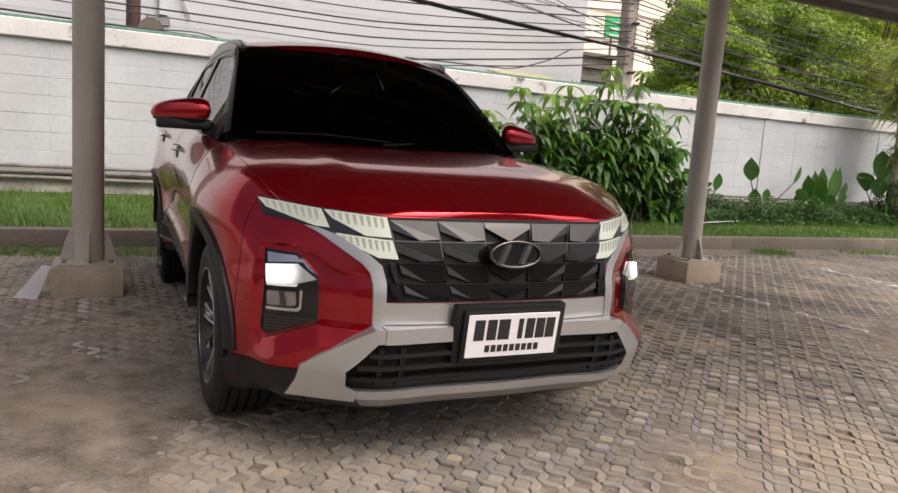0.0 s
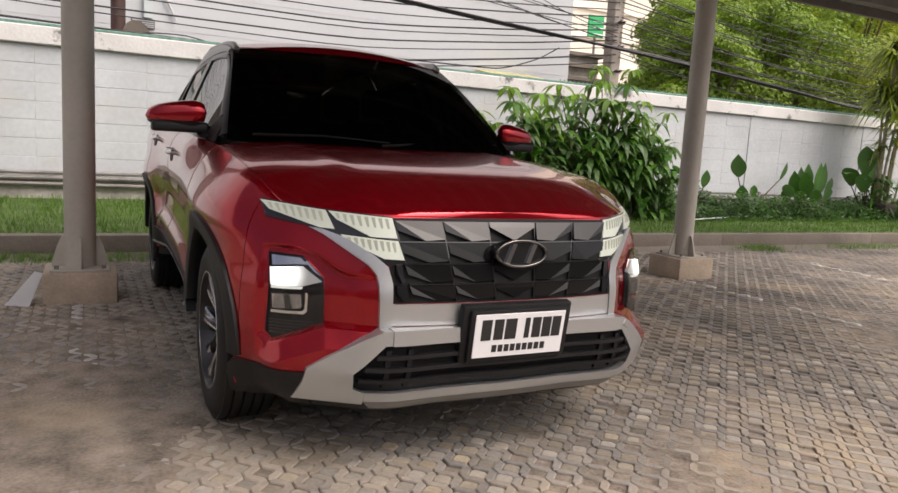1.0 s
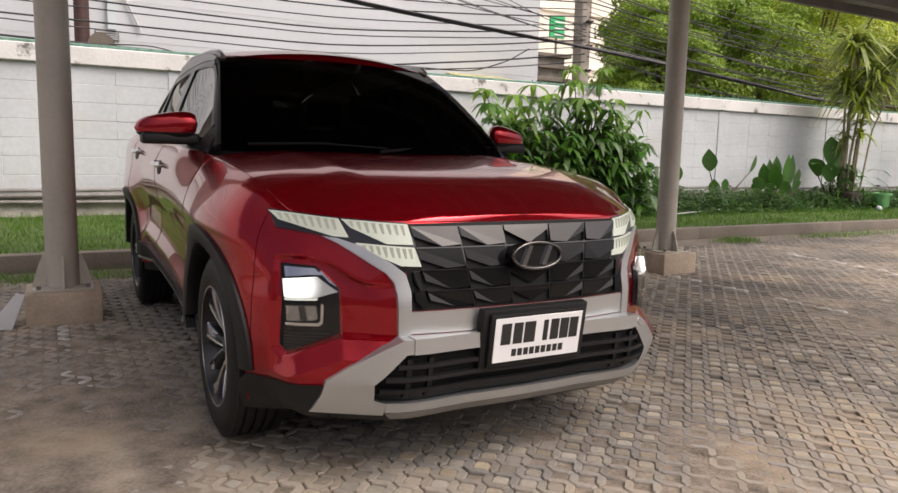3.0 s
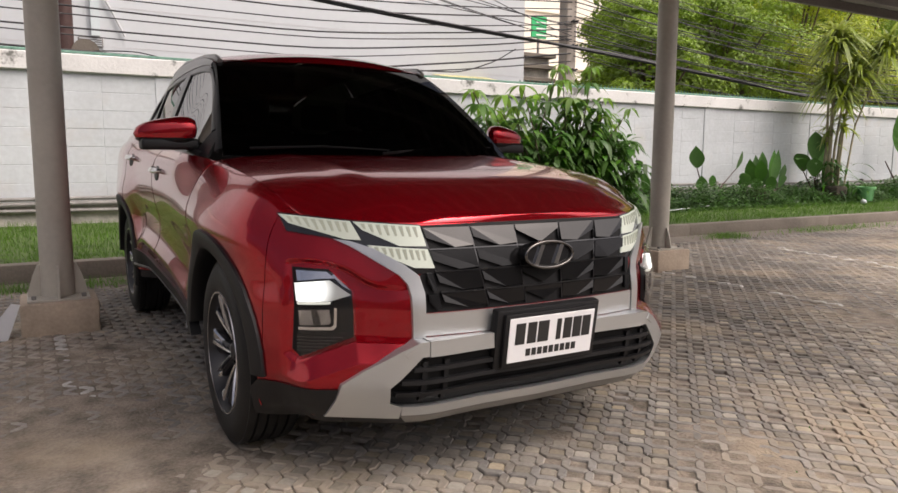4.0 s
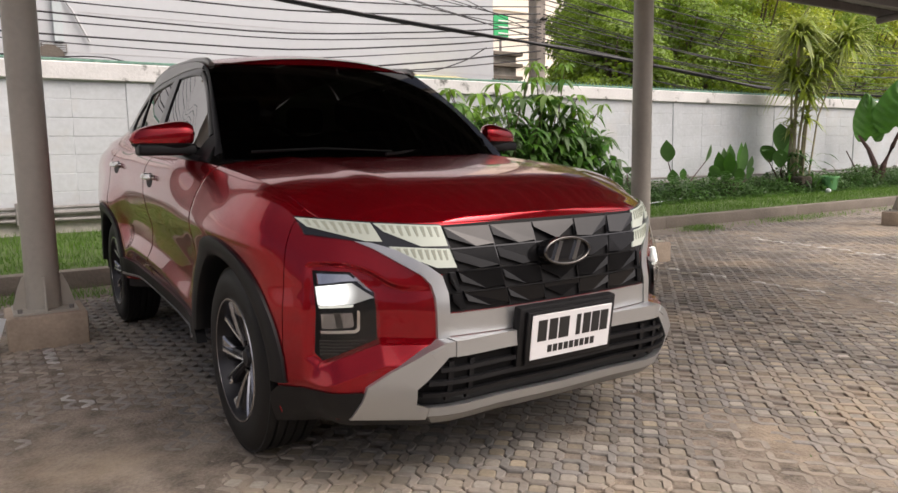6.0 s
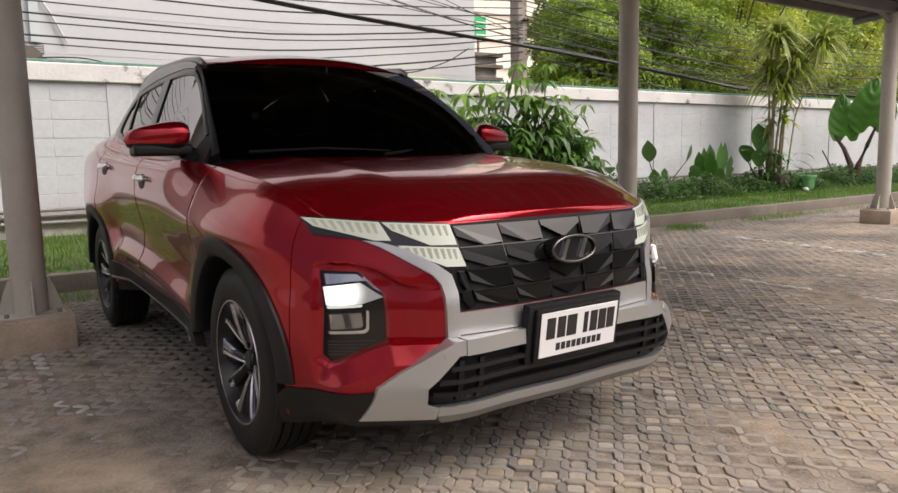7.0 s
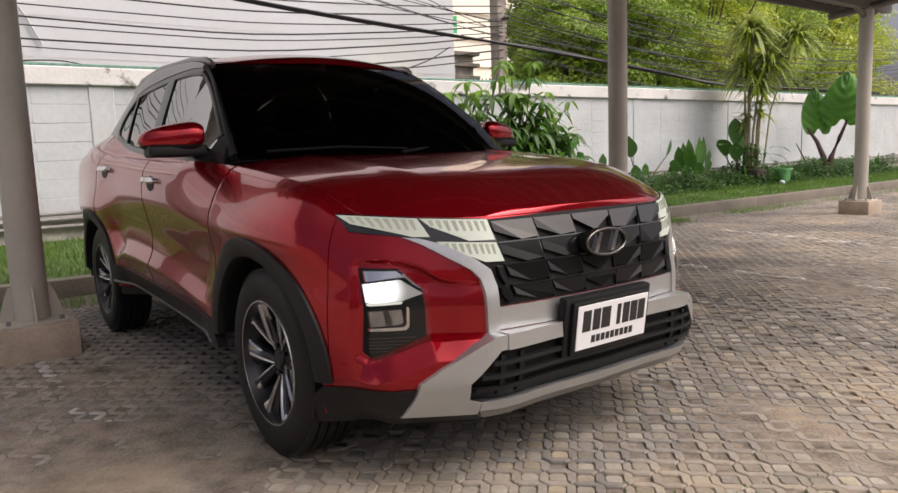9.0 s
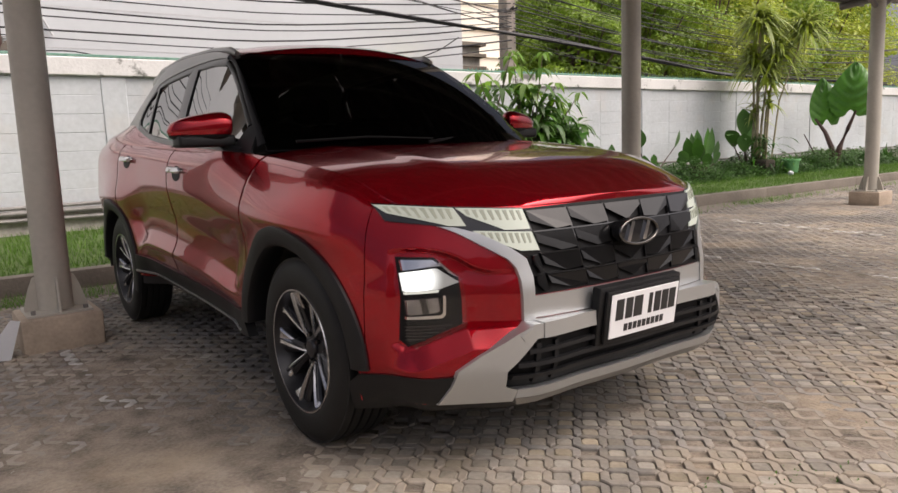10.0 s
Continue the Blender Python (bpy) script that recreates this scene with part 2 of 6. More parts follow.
def thing(name, label, category, group="", at=(0, 0, 0), kind=""):
    ob = new(name)
    ob.location = at
    ob.empty_display_size = 0.1
    return tagged(ob, label, category, group, kind)


def solid(name, bm, mats, label, category, group="", kind="", smooth=True, angle=38):
    return tagged(finish(bm, name, mats, None, smooth, angle), label, category, group, kind)


def box(bm, x0, y0, z0, x1, y1, z1, bevel=0.0, seg=1, turn=None):
    r = bmesh.ops.create_cube(bm, size=1)
    vs = r["verts"]
    m = Matrix.Translation(((x0 + x1) / 2, (y0 + y1) / 2, (z0 + z1) / 2)) @ Matrix.Diagonal((x1 - x0, y1 - y0, z1 - z0, 1))
    bmesh.ops.transform(bm, matrix=m, verts=vs)
    if bevel:
        es = list({e for v in vs for e in v.link_edges})
        r = bmesh.ops.bevel(bm, geom=es, offset=bevel, segments=seg, affect="EDGES", profile=0.5)
        vs = list({v for f in r["faces"] for v in f.verts} | {v for v in vs if v.is_valid})
    if turn is not None:
        bmesh.ops.transform(bm, matrix=turn, verts=vs)
    return vs


def tube(bm, pts, radius, seg=8, ends=True):
    """A round bar along pts; radius is a number or one for each point."""
    pts = [Vector(p) for p in pts]
    rad = radius if isinstance(radius, (list, tuple)) else [radius] * len(pts)
    rings = []
    up = Vector((0, 0, 1))
    for i, p in enumerate(pts):
        d = (pts[min(i + 1, len(pts) - 1)] - pts[max(i - 1, 0)]).normalized()
        a = d.cross(up if abs(d.z) < 0.95 else Vector((1, 0, 0))).normalized()
        b = d.cross(a)
        rings.append([bm.verts.new(p + rad[i] * (math.cos(k * 2 * math.pi / seg) * a + math.sin(k * 2 * math.pi / seg) * b)) for k in range(seg)])
    for r, q in zip(rings, rings[1:]):
        for k in range(seg):
            bm.faces.new((r[k], r[(k + 1) % seg], q[(k + 1) % seg], q[k]))
    if ends:
        bm.faces.new(rings[0][::-1])
        bm.faces.new(rings[-1])
    return rings


def lathe(bm, profile, seg, m=None):
    """Turns (r, h) pairs round the z axis."""
    rings = [[bm.verts.new((r * math.cos(2 * math.pi * k / seg), r * math.sin(2 * math.pi * k / seg), h)) for k in range(seg)] for r, h in profile]
    for a, b in zip(rings, rings[1:]):
        for k in range(seg):
            bm.faces.new((a[k], a[(k + 1) % seg], b[(k + 1) % seg], b[k]))
    if m is not None:
        bmesh.ops.transform(bm, matrix=m, verts=[v for r in rings for v in r])
    return rings


def grid(bm, rows, close=False):
    """A skin over rows of points."""
    vs = [[bm.verts.new(p) for p in row] for row in rows]
    for a, b in zip(vs, vs[1:]):
        n = len(a)
        for k in range(n if close else n - 1):
            q = (a[k], a[(k + 1) % n], b[(k + 1) % n], b[k])
            if len({v.co.to_tuple(6) for v in q}) >= 3:
                bm.faces.new(q)
    return vs


def smooth(a, b, x):
    t = np.clip((np.asarray(x, float) - a) / (b - a), 0, 1)
    return t * t * (3 - 2 * t)


def pchip(pts):
    """A smooth curve through (x, y) pairs that never overshoots."""
    x, y = np.array([p[0] for p in pts], float), np.array([p[1] for p in pts], float)
    h, d = np.diff(x), np.diff(y) / np.diff(x)
    m = np.zeros_like(y)
    m[0], m[-1] = d[0], d[-1]
    for i in range(1, len(x) - 1):
        if d[i - 1] * d[i] > 0:
            w1, w2 = 2 * h[i] + h[i - 1], h[i] + 2 * h[i - 1]
            m[i] = (w1 + w2) / (w1 / d[i - 1] + w2 / d[i])

    def f(q):
        q = np.clip(np.asarray(q, float), x[0], x[-1])
        i = np.clip(np.searchsorted(x, q, side="right") - 1, 0, len(x) - 2)
        t = (q - x[i]) / h[i]
        return (2 * t**3 - 3 * t**2 + 1) * y[i] + (t**3 - 2 * t**2 + t) * h[i] * m[i] + (3 * t**2 - 2 * t**3) * y[i + 1] + (t**3 - t**2) * h[i] * m[i + 1]
    return f


def inside_by(poly, px, pz):
    """How far points lie inside a polygon (negative outside)."""
    px, pz = np.broadcast_arrays(np.asarray(px, float), np.asarray(pz, float))
    best, inn = np.full(px.shape, 9.0), np.zeros(px.shape, bool)
    for (x0, z0), (x1, z1) in zip(poly, poly[1:] + poly[:1]):
        ex, ez = x1 - x0, z1 - z0
        t = np.clip(((px - x0) * ex + (pz - z0) * ez) / (ex * ex + ez * ez), 0, 1)
        best = np.minimum(best, np.hypot(px - x0 - t * ex, pz - z0 - t * ez))
        cond = (z0 > pz) != (z1 > pz)
        with np.errstate(divide="ignore", invalid="ignore"):
            inn ^= cond & (px < (x1 - x0) * (pz - z0) / (z1 - z0 if z1 != z0 else 1e-9) + x0)
    return np.where(inn, best, -best)

# ---- the yard ----
KERB_Y, WALL_Y, POST_Y = 4.76, 7.45, 3.16
POSTS_X = (-1.30, 3.745, 8.87)

def soil_z(x, y):
    """Sand lies low in the joints, and in places up to the blocks' tops or just over them."""
    drift = noise.noise((x * 0.55 + 3, y * 0.55, 0.3)) + 0.5 * noise.noise((x * 1.9, y * 1.9, 4.0))
    open_band = math.exp(-((x - 0.45 * y - 1.45) / 0.30) ** 2 - ((y - 1.05) / 0.45) ** 2) + math.exp(-((x + 0.58) / 0.16) ** 2 - ((y - 2.1) / 0.42) ** 2)
    cover = max(0.0, min(1.0, 0.46 + 0.75 * drift + 0.22 * float(1 - smooth(-1.1, -0.3, x)) - 0.9 * open_band))
    return -0.019 + 0.0195 * cover + 0.0035 * noise.noise((x * 17, y * 17, 2.0))


ground = bmesh.new()
gx = [-16, -10, -7, *np.arange(-4.4, 7.0, 0.045), *np.arange(7.0, 13.6, 0.11), 16, 20, 26]
gy = [-12, -8, -5, -3, *np.arange(-1.8, 4.79, 0.045), 4.8]
grid(ground, [[(x, y, soil_z(x, y)) for x in gx] for y in gy])
solid("ground", ground, M_SOIL, "sandy soil between worn paving blocks", "ground", kind="structure")
far = bmesh.new()
box(far, -600, 7.3, -0.5, 600, 900, 0.05)
box(far, -600, -600, -0.5, 600, -12, -0.02)
box(far, -600, -12, -0.5, -16, 7.3, -0.02)
box(far, 26, -12, -0.5, 600, 7.3, -0.02)
solid("far_ground", far, M_SOIL, "bare ground beyond the yard", "ground", kind="structure")

# kerb of cast lengths
kerb = new("kerb")
tagged(kerb, "weathered concrete kerb along the lawn", "kerb", kind="structure")
kb = bmesh.new()
box(kb, 0, KERB_Y, -0.05, 2.9994, KERB_Y + 0.15, 0.175, 0.008, 2)
k0 = part("kerb_stone", kb, M_KERB, kerb)
k0.location.x = -9
for i in range(1, 12):
    k = k0.copy()
    scene.collection.objects.link(k)
    k.location.x = -9 + 3 * i
    k.location.z = random.uniform(-0.0012, 0.0012)
gut = bmesh.new()
rows = [[(x, y, z + 0.006 * noise.noise((x * 2, y, 3))) for x in np.linspace(-9, 25, 140)] for y, z in ((KERB_Y - 0.26, -0.004), (KERB_Y - 0.14, 0.008), (KERB_Y - 0.001, 0.03))]
grid(gut, rows)
solid("gutter", gut, M_KERB, "rough concrete haunch at the kerb's foot", "gutter", kind="structure")

lawn = bmesh.new()
def lawn_z(x, y):
    return 0.165 + 0.075 * (y - 4.9) / 2.5 + 0.02 * noise.noise((x * 1.1, y * 1.4, 7))
rows = [[(x, y, lawn_z(x, y)) for x in np.linspace(-9, 25, 170)] for y in np.linspace(KERB_Y + 0.15, WALL_Y + 0.02, 24)]
grid(lawn, rows)
solid("lawn", lawn, M_TURF, "strip of turf between kerb and wall", "lawn", kind="structure")

# boundary wall: plinth, block panels, piers, coping
wall = new("wall_boundary")
tagged(wall, "white-painted block wall with stained plinth and coping", "wall", kind="structure")
w = bmesh.new()
box(w, -24, WALL_Y + 0.004, 0.0, 26, WALL_Y + 0.16, 2.0)
part("wall_core", w, M_WALL, wall)
w = bmesh.new()
box(w, -24, WALL_Y - 0.03, 0.0, 26, WALL_Y + 0.10, 0.50, 0.008)
part("plinth", w, M_WALLBASE, wall, "stained bare plinth")
w = bmesh.new()
box(w, -24, WALL_Y - 0.05, 1.93, 26, WALL_Y + 0.22, 2.13, 0.012)
part("coping", w, M_COPING, wall, "thick white coping, flaking")
w = bmesh.new()
box(w, -24, WALL_Y - 0.02, 2.131, 26, WALL_Y + 0.19, 2.165, 0.008)
part("coping_cap", w, M_GREENPAINT, wall, "worn green painted top edge")
blk = bmesh.new()
box(blk, 0, WALL_Y, 0, 0.597, WALL_Y + 0.05, 0.199, 0.003)
blk_ob = part("wall_block", blk, M_WALL, wall)
pier = bmesh.new()
box(pier, -0.13, WALL_Y - 0.016, 0.50, 0.13, WALL_Y + 0.06, 1.93, 0.008)
pier_ob = part("pier", pier, M_WALL, wall)
pier_ob.location.x = 0.08 - 3.115 * 3
first = True
for j in range(-3, 9):
    x0 = 0.08 + 3.115 * j
    if j > -3:
        k = pier_ob.copy()
        scene.collection.objects.link(k)
        k.location.x = x0
    for r in range(7):
        n = 5
        for c in range(n):
            xx = x0 + 0.13 + c * 0.571
            k = blk_ob if first else blk_ob.copy()
            if not first:
                scene.collection.objects.link(k)
            first = False
            k.location = (xx, random.uniform(-0.002, 0.002), 0.505 + r * 0.2035)
            k.scale = (0.956, 1, 1)
fins = bmesh.new()
for i in range(260):
    x = 5.2 + i * 0.078
    box(fins, x, WALL_Y + 0.03, 2.16, x + 0.010, WALL_Y + 0.045, 2.200 + random.uniform(-0.008, 0.008))
tagged(part("top_fringe", fins, M_GREENPAINT, wall, "row of short green spikes"), kind="stuff")
# service pipes on the plinth
for i, (z, r) in enumerate(((0.545, 0.022), (0.475, 0.028), (0.405, 0.022))):
    p = bmesh.new()
    tube(p, [(x, WALL_Y - 0.075 - 0.006 * math.sin(x * 1.3 + i), z + 0.008 * math.sin(x * 0.9 + 2 * i)) for x in np.linspace(-9.5, 25, 60)], r, 8)
    solid("wall_pipe", p, M_PIPE, "grey service pipe clipped along the wall foot", "pipe", "pipes on the wall")
for i in range(22):
    c = bmesh.new()
    x = -9 + i * 1.55
    box(c, x, WALL_Y - 0.11, 0.36, x + 0.05, WALL_Y - 0.03, 0.60, 0.006)
    solid("pipe_clip", c, M_PIPE, "dark pipe bracket on the wall", "bracket", "pipe brackets")

# ---- carport ----
def footing(x, y):
    bm = bmesh.new()
    box(bm, x - 0.205, y - 0.205, -0.05, x + 0.205, y + 0.205, 0.185, 0.016, 2)
    for v in bm.verts:
        v.co += Vector((noise.noise(v.co * 9), noise.noise(v.co * 9 + Vector((5, 0, 0))), 0)) * 0.006
    return solid("footing", bm, M_FOOTING, "worn square concrete footing of a carport post", "footing", "post footings")


def post(x, y, top=2.81):
    t = thing("carport_post", "grey painted steel post with gusset plates", "post", "carport posts", (x, y, 0.185))
    bm = bmesh.new()
    lathe(bm, [(0.0, 0.0), (0.091, 0.0), (0.091, 0.02), (0.090, top - 0.2), (0.0, top - 0.2)], 40)
    part("column", bm, M_POST, t)
    bm = bmesh.new()
    box(bm, -0.165, -0.165, 0.0, 0.165, 0.165, 0.014, 0.003)
    part("base_plate", bm, M_POST, t)
    for k in range(4):
        g = bmesh.new()
        ring = [(0.082, 0.014), (0.160, 0.014), (0.160, 0.035), (0.130, 0.14), (0.105, 0.20), (0.082, 0.205)]
        fr_ = [g.verts.new((a, -0.006, b)) for a, b in ring]
        bk = [g.verts.new((a, 0.006, b)) for a, b in ring]
        g.faces.new(fr_)
        g.faces.new(bk[::-1])
        for i in range(6):
            g.faces.new((fr_[i], bk[i], bk[(i + 1) % 6], fr_[(i + 1) % 6]))
        bmesh.ops.transform(g, matrix=Matrix.Rotation(k * math.pi / 2, 4, "Z"), verts=g.verts)
        part("gusset", g, M_POST, t)
        b = bmesh.new()
        bmesh.ops.create_cone(b, segments=6, radius1=0.013, radius2=0.013, depth=0.022, cap_ends=True)
        bmesh.ops.transform(b, matrix=Matrix.Rotation(k * math.pi / 2 + math.pi / 4, 4, "Z") @ Matrix.Translation((0.185, 0, 0.024)), verts=b.verts)
        part("anchor_nut", b, M_PIPE, t)
    return t


for x in POSTS_X:
    footing(x, POST_Y)
    post(x, POST_Y)

roof_t = thing("carport_roof", "dark corrugated carport roof on steel beams", "carport roof", at=(0, 0, 2.7))
def roof_z(y):
    return 2.92 + (POST_Y + 0.55 - y) * math.tan(radians(5))
for x_a, x_b, ends in ((-1.75, 5.2, (POST_Y + 0.55, 2.0, 0.5, -1.3)), (5.1875, 9.6, (POST_Y + 0.55, 3.1, 2.45))):
    xs = np.arange(x_a, x_b, 0.0625)
    sh = bmesh.new()
    grid(sh, [[(x, y, roof_z(y) - 2.7 + (0.018 if int(round(x / 0.0625)) % 4 in (0, 1) else -0.018)) for x in xs] for y in ends])
    part("roof_sheet", sh, M_SHEET, roof_t, "dark corrugated roof sheeting", smooth=False)
bm = bmesh.new()
box(bm, -1.75, POST_Y - 0.06, 2.77 - 2.7, 9.5, POST_Y + 0.06, 2.92 - 2.7, 0.004)
part("main_beam", bm, M_STEEL, roof_t)
for yp in (3.65, 2.5, 1.2, 0.0, -1.15):
    bm = bmesh.new()
    z = roof_z(yp) - 2.7
    box(bm, -1.75, yp - 0.025, z - 0.12, 9.5 if yp > 2.45 else 5.2, yp + 0.025, z - 0.021, 0.003)
    part("purlin", bm, M_STEEL, roof_t)
for x in POSTS_X:
    bm = bmesh.new()
    tube(bm, [(x, POST_Y + 0.5, roof_z(POST_Y + 0.5) - 2.7 - 0.17), (x, -1.26 if x < 5 else 2.45, roof_z(-1.26 if x < 5 else 2.45) - 2.7 - 0.17)], 0.05, 10)
    part("rafter", bm, M_STEEL, roof_t)
    for d in (-1, 1):
        bm = bmesh.new()
        tube(bm, [(x, POST_Y, 2.65 - 2.7), (x + d * 0.45, POST_Y, 2.83 - 2.7)], 0.035, 10)
        part("brace", bm, M_STEEL, roof_t)

# ---- beyond the wall ----
def building():
    t = thing("apartment_building", "tall plain white rendered building behind the wall", "building", at=(0, 10.45, 0))
    bm = bmesh.new()
    box(bm, -30, 0, 0, 7.42, 9, 14)
    part("wall", bm, M_BUILDING, t)
    for z in (2.35, 2.62, 3.2, 3.78, 4.36, 4.94):
        b = bmesh.new()
        box(b, -30, -0.004, z, 7.43, 0.002, z + 0.010)
        part("panel_joint", b, M_JOINT, t)
    b = bmesh.new()
    box(b, -0.64, -0.03, 2.60, -0.30, 0.0, 2.74, 0.01)
    v = part("vent", b, M_PIPE, t)
    for i in range(4):
        s_ = bmesh.new()
        box(s_, -0.62, -0.045, 2.62 + i * 0.03, -0.32, -0.028, 2.632 + i * 0.03)
        part("slat", s_, M_BUILDING, v)
    b = bmesh.new()
    box(b, -0.46, -0.08, 2.76, -0.34, 0.0, 14)
    part("downpipe", b, M_BLUEPIPE, t)
    b = bmesh.new()
    tube(b, [(-0.42, -0.05, 3.55), (-0.20, -0.05, 3.2), (0.0, -0.05, 2.78)], 0.018, 6)
    part("brace", b, M_JOINT, t)
    return t


building()

# plain walls that close the yard behind and beside the camera
cw = bmesh.new()
box(cw, -24, -9.3, 0, 26, -9.0, 3.0)
box(cw, -24.3, -9.3, 0, -24.0, 10.4, 2.13)
solid("wall_opposite", cw, M_WALLBASE, "plain weathered wall closing the yard", "wall", kind="structure")

# ---- the car: x across, y from the nose backwards ----
AXLE_F, AXLE_R, HUB_Z = 0.876, 3.440, 0.334
ARCH_F, ARCH_R = AXLE_F + 0.032, AXLE_R + 0.010
plan_pts = [(0, 0.10), (0.20, 0.108), (0.36, 0.125), (0.43, 0.138), (0.49, 0.163), (0.56, 0.208), (0.64, 0.262), (0.72, 0.322), (0.775, 0.385), (0.815, 0.46),
            (0.845, 0.56), (0.865, 0.70), (0.873, 0.9), (0.874, 1.3), (0.868, 2.0), (0.868, 2.8), (0.880, 3.4), (0.868, 3.8), (0.83, 4.1), (0.74, 4.3), (0.5, 4.385), (0, 4.41)]
chord = np.concatenate([[0], np.cumsum([math.dist(a, b) for a, b in zip(plan_pts, plan_pts[1:])])])
fx, fy = pchip(list(zip(chord, [p[0] for p in plan_pts]))), pchip(list(zip(chord, [p[1] for p in plan_pts])))
tt = np.linspace(0, chord[-1], 4000)
tx, ty = fx(tt), fy(tt)
ts = np.concatenate([[0], np.cumsum(np.hypot(np.diff(tx), np.diff(ty)))])
nx, ny = np.gradient(ty, ts), -np.gradient(tx, ts)
kern = np.hanning(81) / np.hanning(81).sum()
nx = np.convolve(np.pad(nx, 40, mode="edge"), kern, "valid")
ny = np.convolve(np.pad(ny, 40, mode="edge"), kern, "valid")
nn = np.hypot(nx, ny)
nx, ny = nx / nn, ny / nn
half = int(np.argmax(tx > 0.86))


def s_of_x(x):
    return np.interp(x, tx[:half], ts[:half])


def s_of_y(y):
    return np.interp(y, ty, ts)


TOP = pchip([(0.10, 0.846), (0.25, 0.848), (0.36, 0.858), (0.45, 0.882), (0.56, 0.925), (0.70, 0.96), (1.0, 0.995), (1.37, 1.028), (1.7, 1.052), (2.2, 1.062), (3.2, 1.105), (3.7, 1.13), (4.1, 1.11), (4.41, 1.06)])
side_low = pchip([(0.18, 0.11), (0.27, 0.055), (0.33, 0.03), (0.40, 0.012), (0.438, 0.0), (0.450, 0.0), (0.475, 0.012), (0.53, 0.030), (0.60, 0.034), (0.70, 0.014), (0.80, 0.0), (1.4, 0.0)])
fender_top = pchip([(0, 0.112), (0.012, 0.092), (0.035, 0.066), (0.075, 0.038), (0.13, 0.014), (0.21, 0.0), (2, 0)])
door_top = pchip([(0, 0.062), (0.015, 0.046), (0.05, 0.022), (0.12, 0.004), (0.2, 0), (2, 0)])
nose = pchip([(0.18, 0.17), (0.23, 0.08), (0.26, 0.040), (0.30, 0.023), (0.345, 0.006), (0.372, 0.0), (0.575, 0.0), (0.66, 0.014), (0.76, 0.034), (0.84, 0.058), (0.90, 0.09), (1.2, 0.12)])
LEDGE = [(0, 0.1), (0, 0.494), (0.44, 0.494), (0.60, 0.493), (0.70, 0.448), (0.752, 0.420), (0.776, 0.440), (0.790, 0.52), (0.99, 0.52), (0.99, 0.1)]
# upper edge of the hollow round each headlight, and the slope of the crease low on the doors
BROW = pchip([(0.0, 0.654), (0.537, 0.655), (0.566, 0.663), (0.634, 0.706), (0.695, 0.725), (0.74, 0.728), (0.80, 0.722), (2.0, 0.722)])
CREASE = pchip([(0.0, 0.0), (1.30, 0.0), (1.40, 0.006), (1.94, 0.068), (2.75, 0.108), (2.98, 0.06), (3.2, 0.0), (5.0, 0.0)])


def skin(s, z, off=0.0, low=None, deep=None):
    """The outer skin of one half: arc length round the plan, and height. off: outwards. low, deep: hold the bumper's swell and the lamp's recess at these shares."""
    x, y = np.interp(s, ts, tx), np.interp(s, ts, ty)
    ax, ay = np.interp(s, ts, nx), np.interp(s, ts, ny)
    front = 1 - smooth(0.34, 0.62, y)
    back = smooth(3.9, 4.35, y)
    h = TOP(y) - z
    w = smooth(1.25, 1.75, y)
    clear = np.minimum(np.hypot(y - ARCH_F, z - HUB_Z), np.hypot(y - ARCH_R, z - HUB_Z))
    side = side_low(z - CREASE(y)) * smooth(0.452, 0.62, clear) + (1 - w) * fender_top(h) + w * door_top(h)
    tail = np.abs(z - 0.62) ** 2 * 0.35
    ledge = np.interp(inside_by(LEDGE, x, z) + 0.010, [0.0, 0.014, 0.070], [0.0, 0.42, 1.0])
    out = ledge if low is None else low
    bulge = (0.020 + 0.030 * smooth(0.2, 0.45, x)) * (1 - 0.95 * smooth(0.69, 0.80, x)) * out
    slant = np.clip((x - 0.462) / 0.136, 0, 1)
    slant = slant - 0.05 * np.sin(2 * math.pi * slant)
    dip = slant * (1 - smooth(0.766, 0.786, x)) * (1 - smooth(-0.008, 0.008, z - BROW(x))) * (1 - out)
    pod = 0.023 * (1 - 0.5 * smooth(0.62, 0.76, x)) * (dip if deep is None else deep)
    haunch = 0.031 * np.exp(-((z - 0.80) / 0.095) ** 2) * (np.exp(-((y - AXLE_F - 0.05) / 0.42) ** 2) + np.exp(-((y - AXLE_R) / 0.5) ** 2))
    d = front * (nose(z) + 0.25 * fender_top(h) * smooth(0.62, 0.78, x) - bulge + pod) + (1 - front) * ((1 - back) * (side - haunch) + back * (tail + 0.4 * door_top(h)))
    return x + ax * (off - d), y + ay * (off - d), z + 0 * x


def nose_surface(low, deep):
    def f(x, z, off=0.0):
        sv = float(s_of_x(abs(x)))
        for _ in range(5):
            px, py, pz = skin(sv, z, off, low, deep)
            if abs(abs(x) - float(px)) < 4e-4:
                break
            sv = max(0.0, sv + (abs(x) - float(px)) * 1.25)
        return Vector((math.copysign(float(px), x) if x else 0.0, float(py), float(pz)))
    return f


nose_at, nose_low, nose_pod = nose_surface(0.0, 0.0), nose_surface(1.0, 0.0), nose_surface(0.0, 1.0)


def flank_at(sg):
    def f(y, z, off=0.0):
        px, py, pz = skin(s_of_y(y), z, off)
        return Vector((sg * float(px), float(py), float(pz)))
    return f


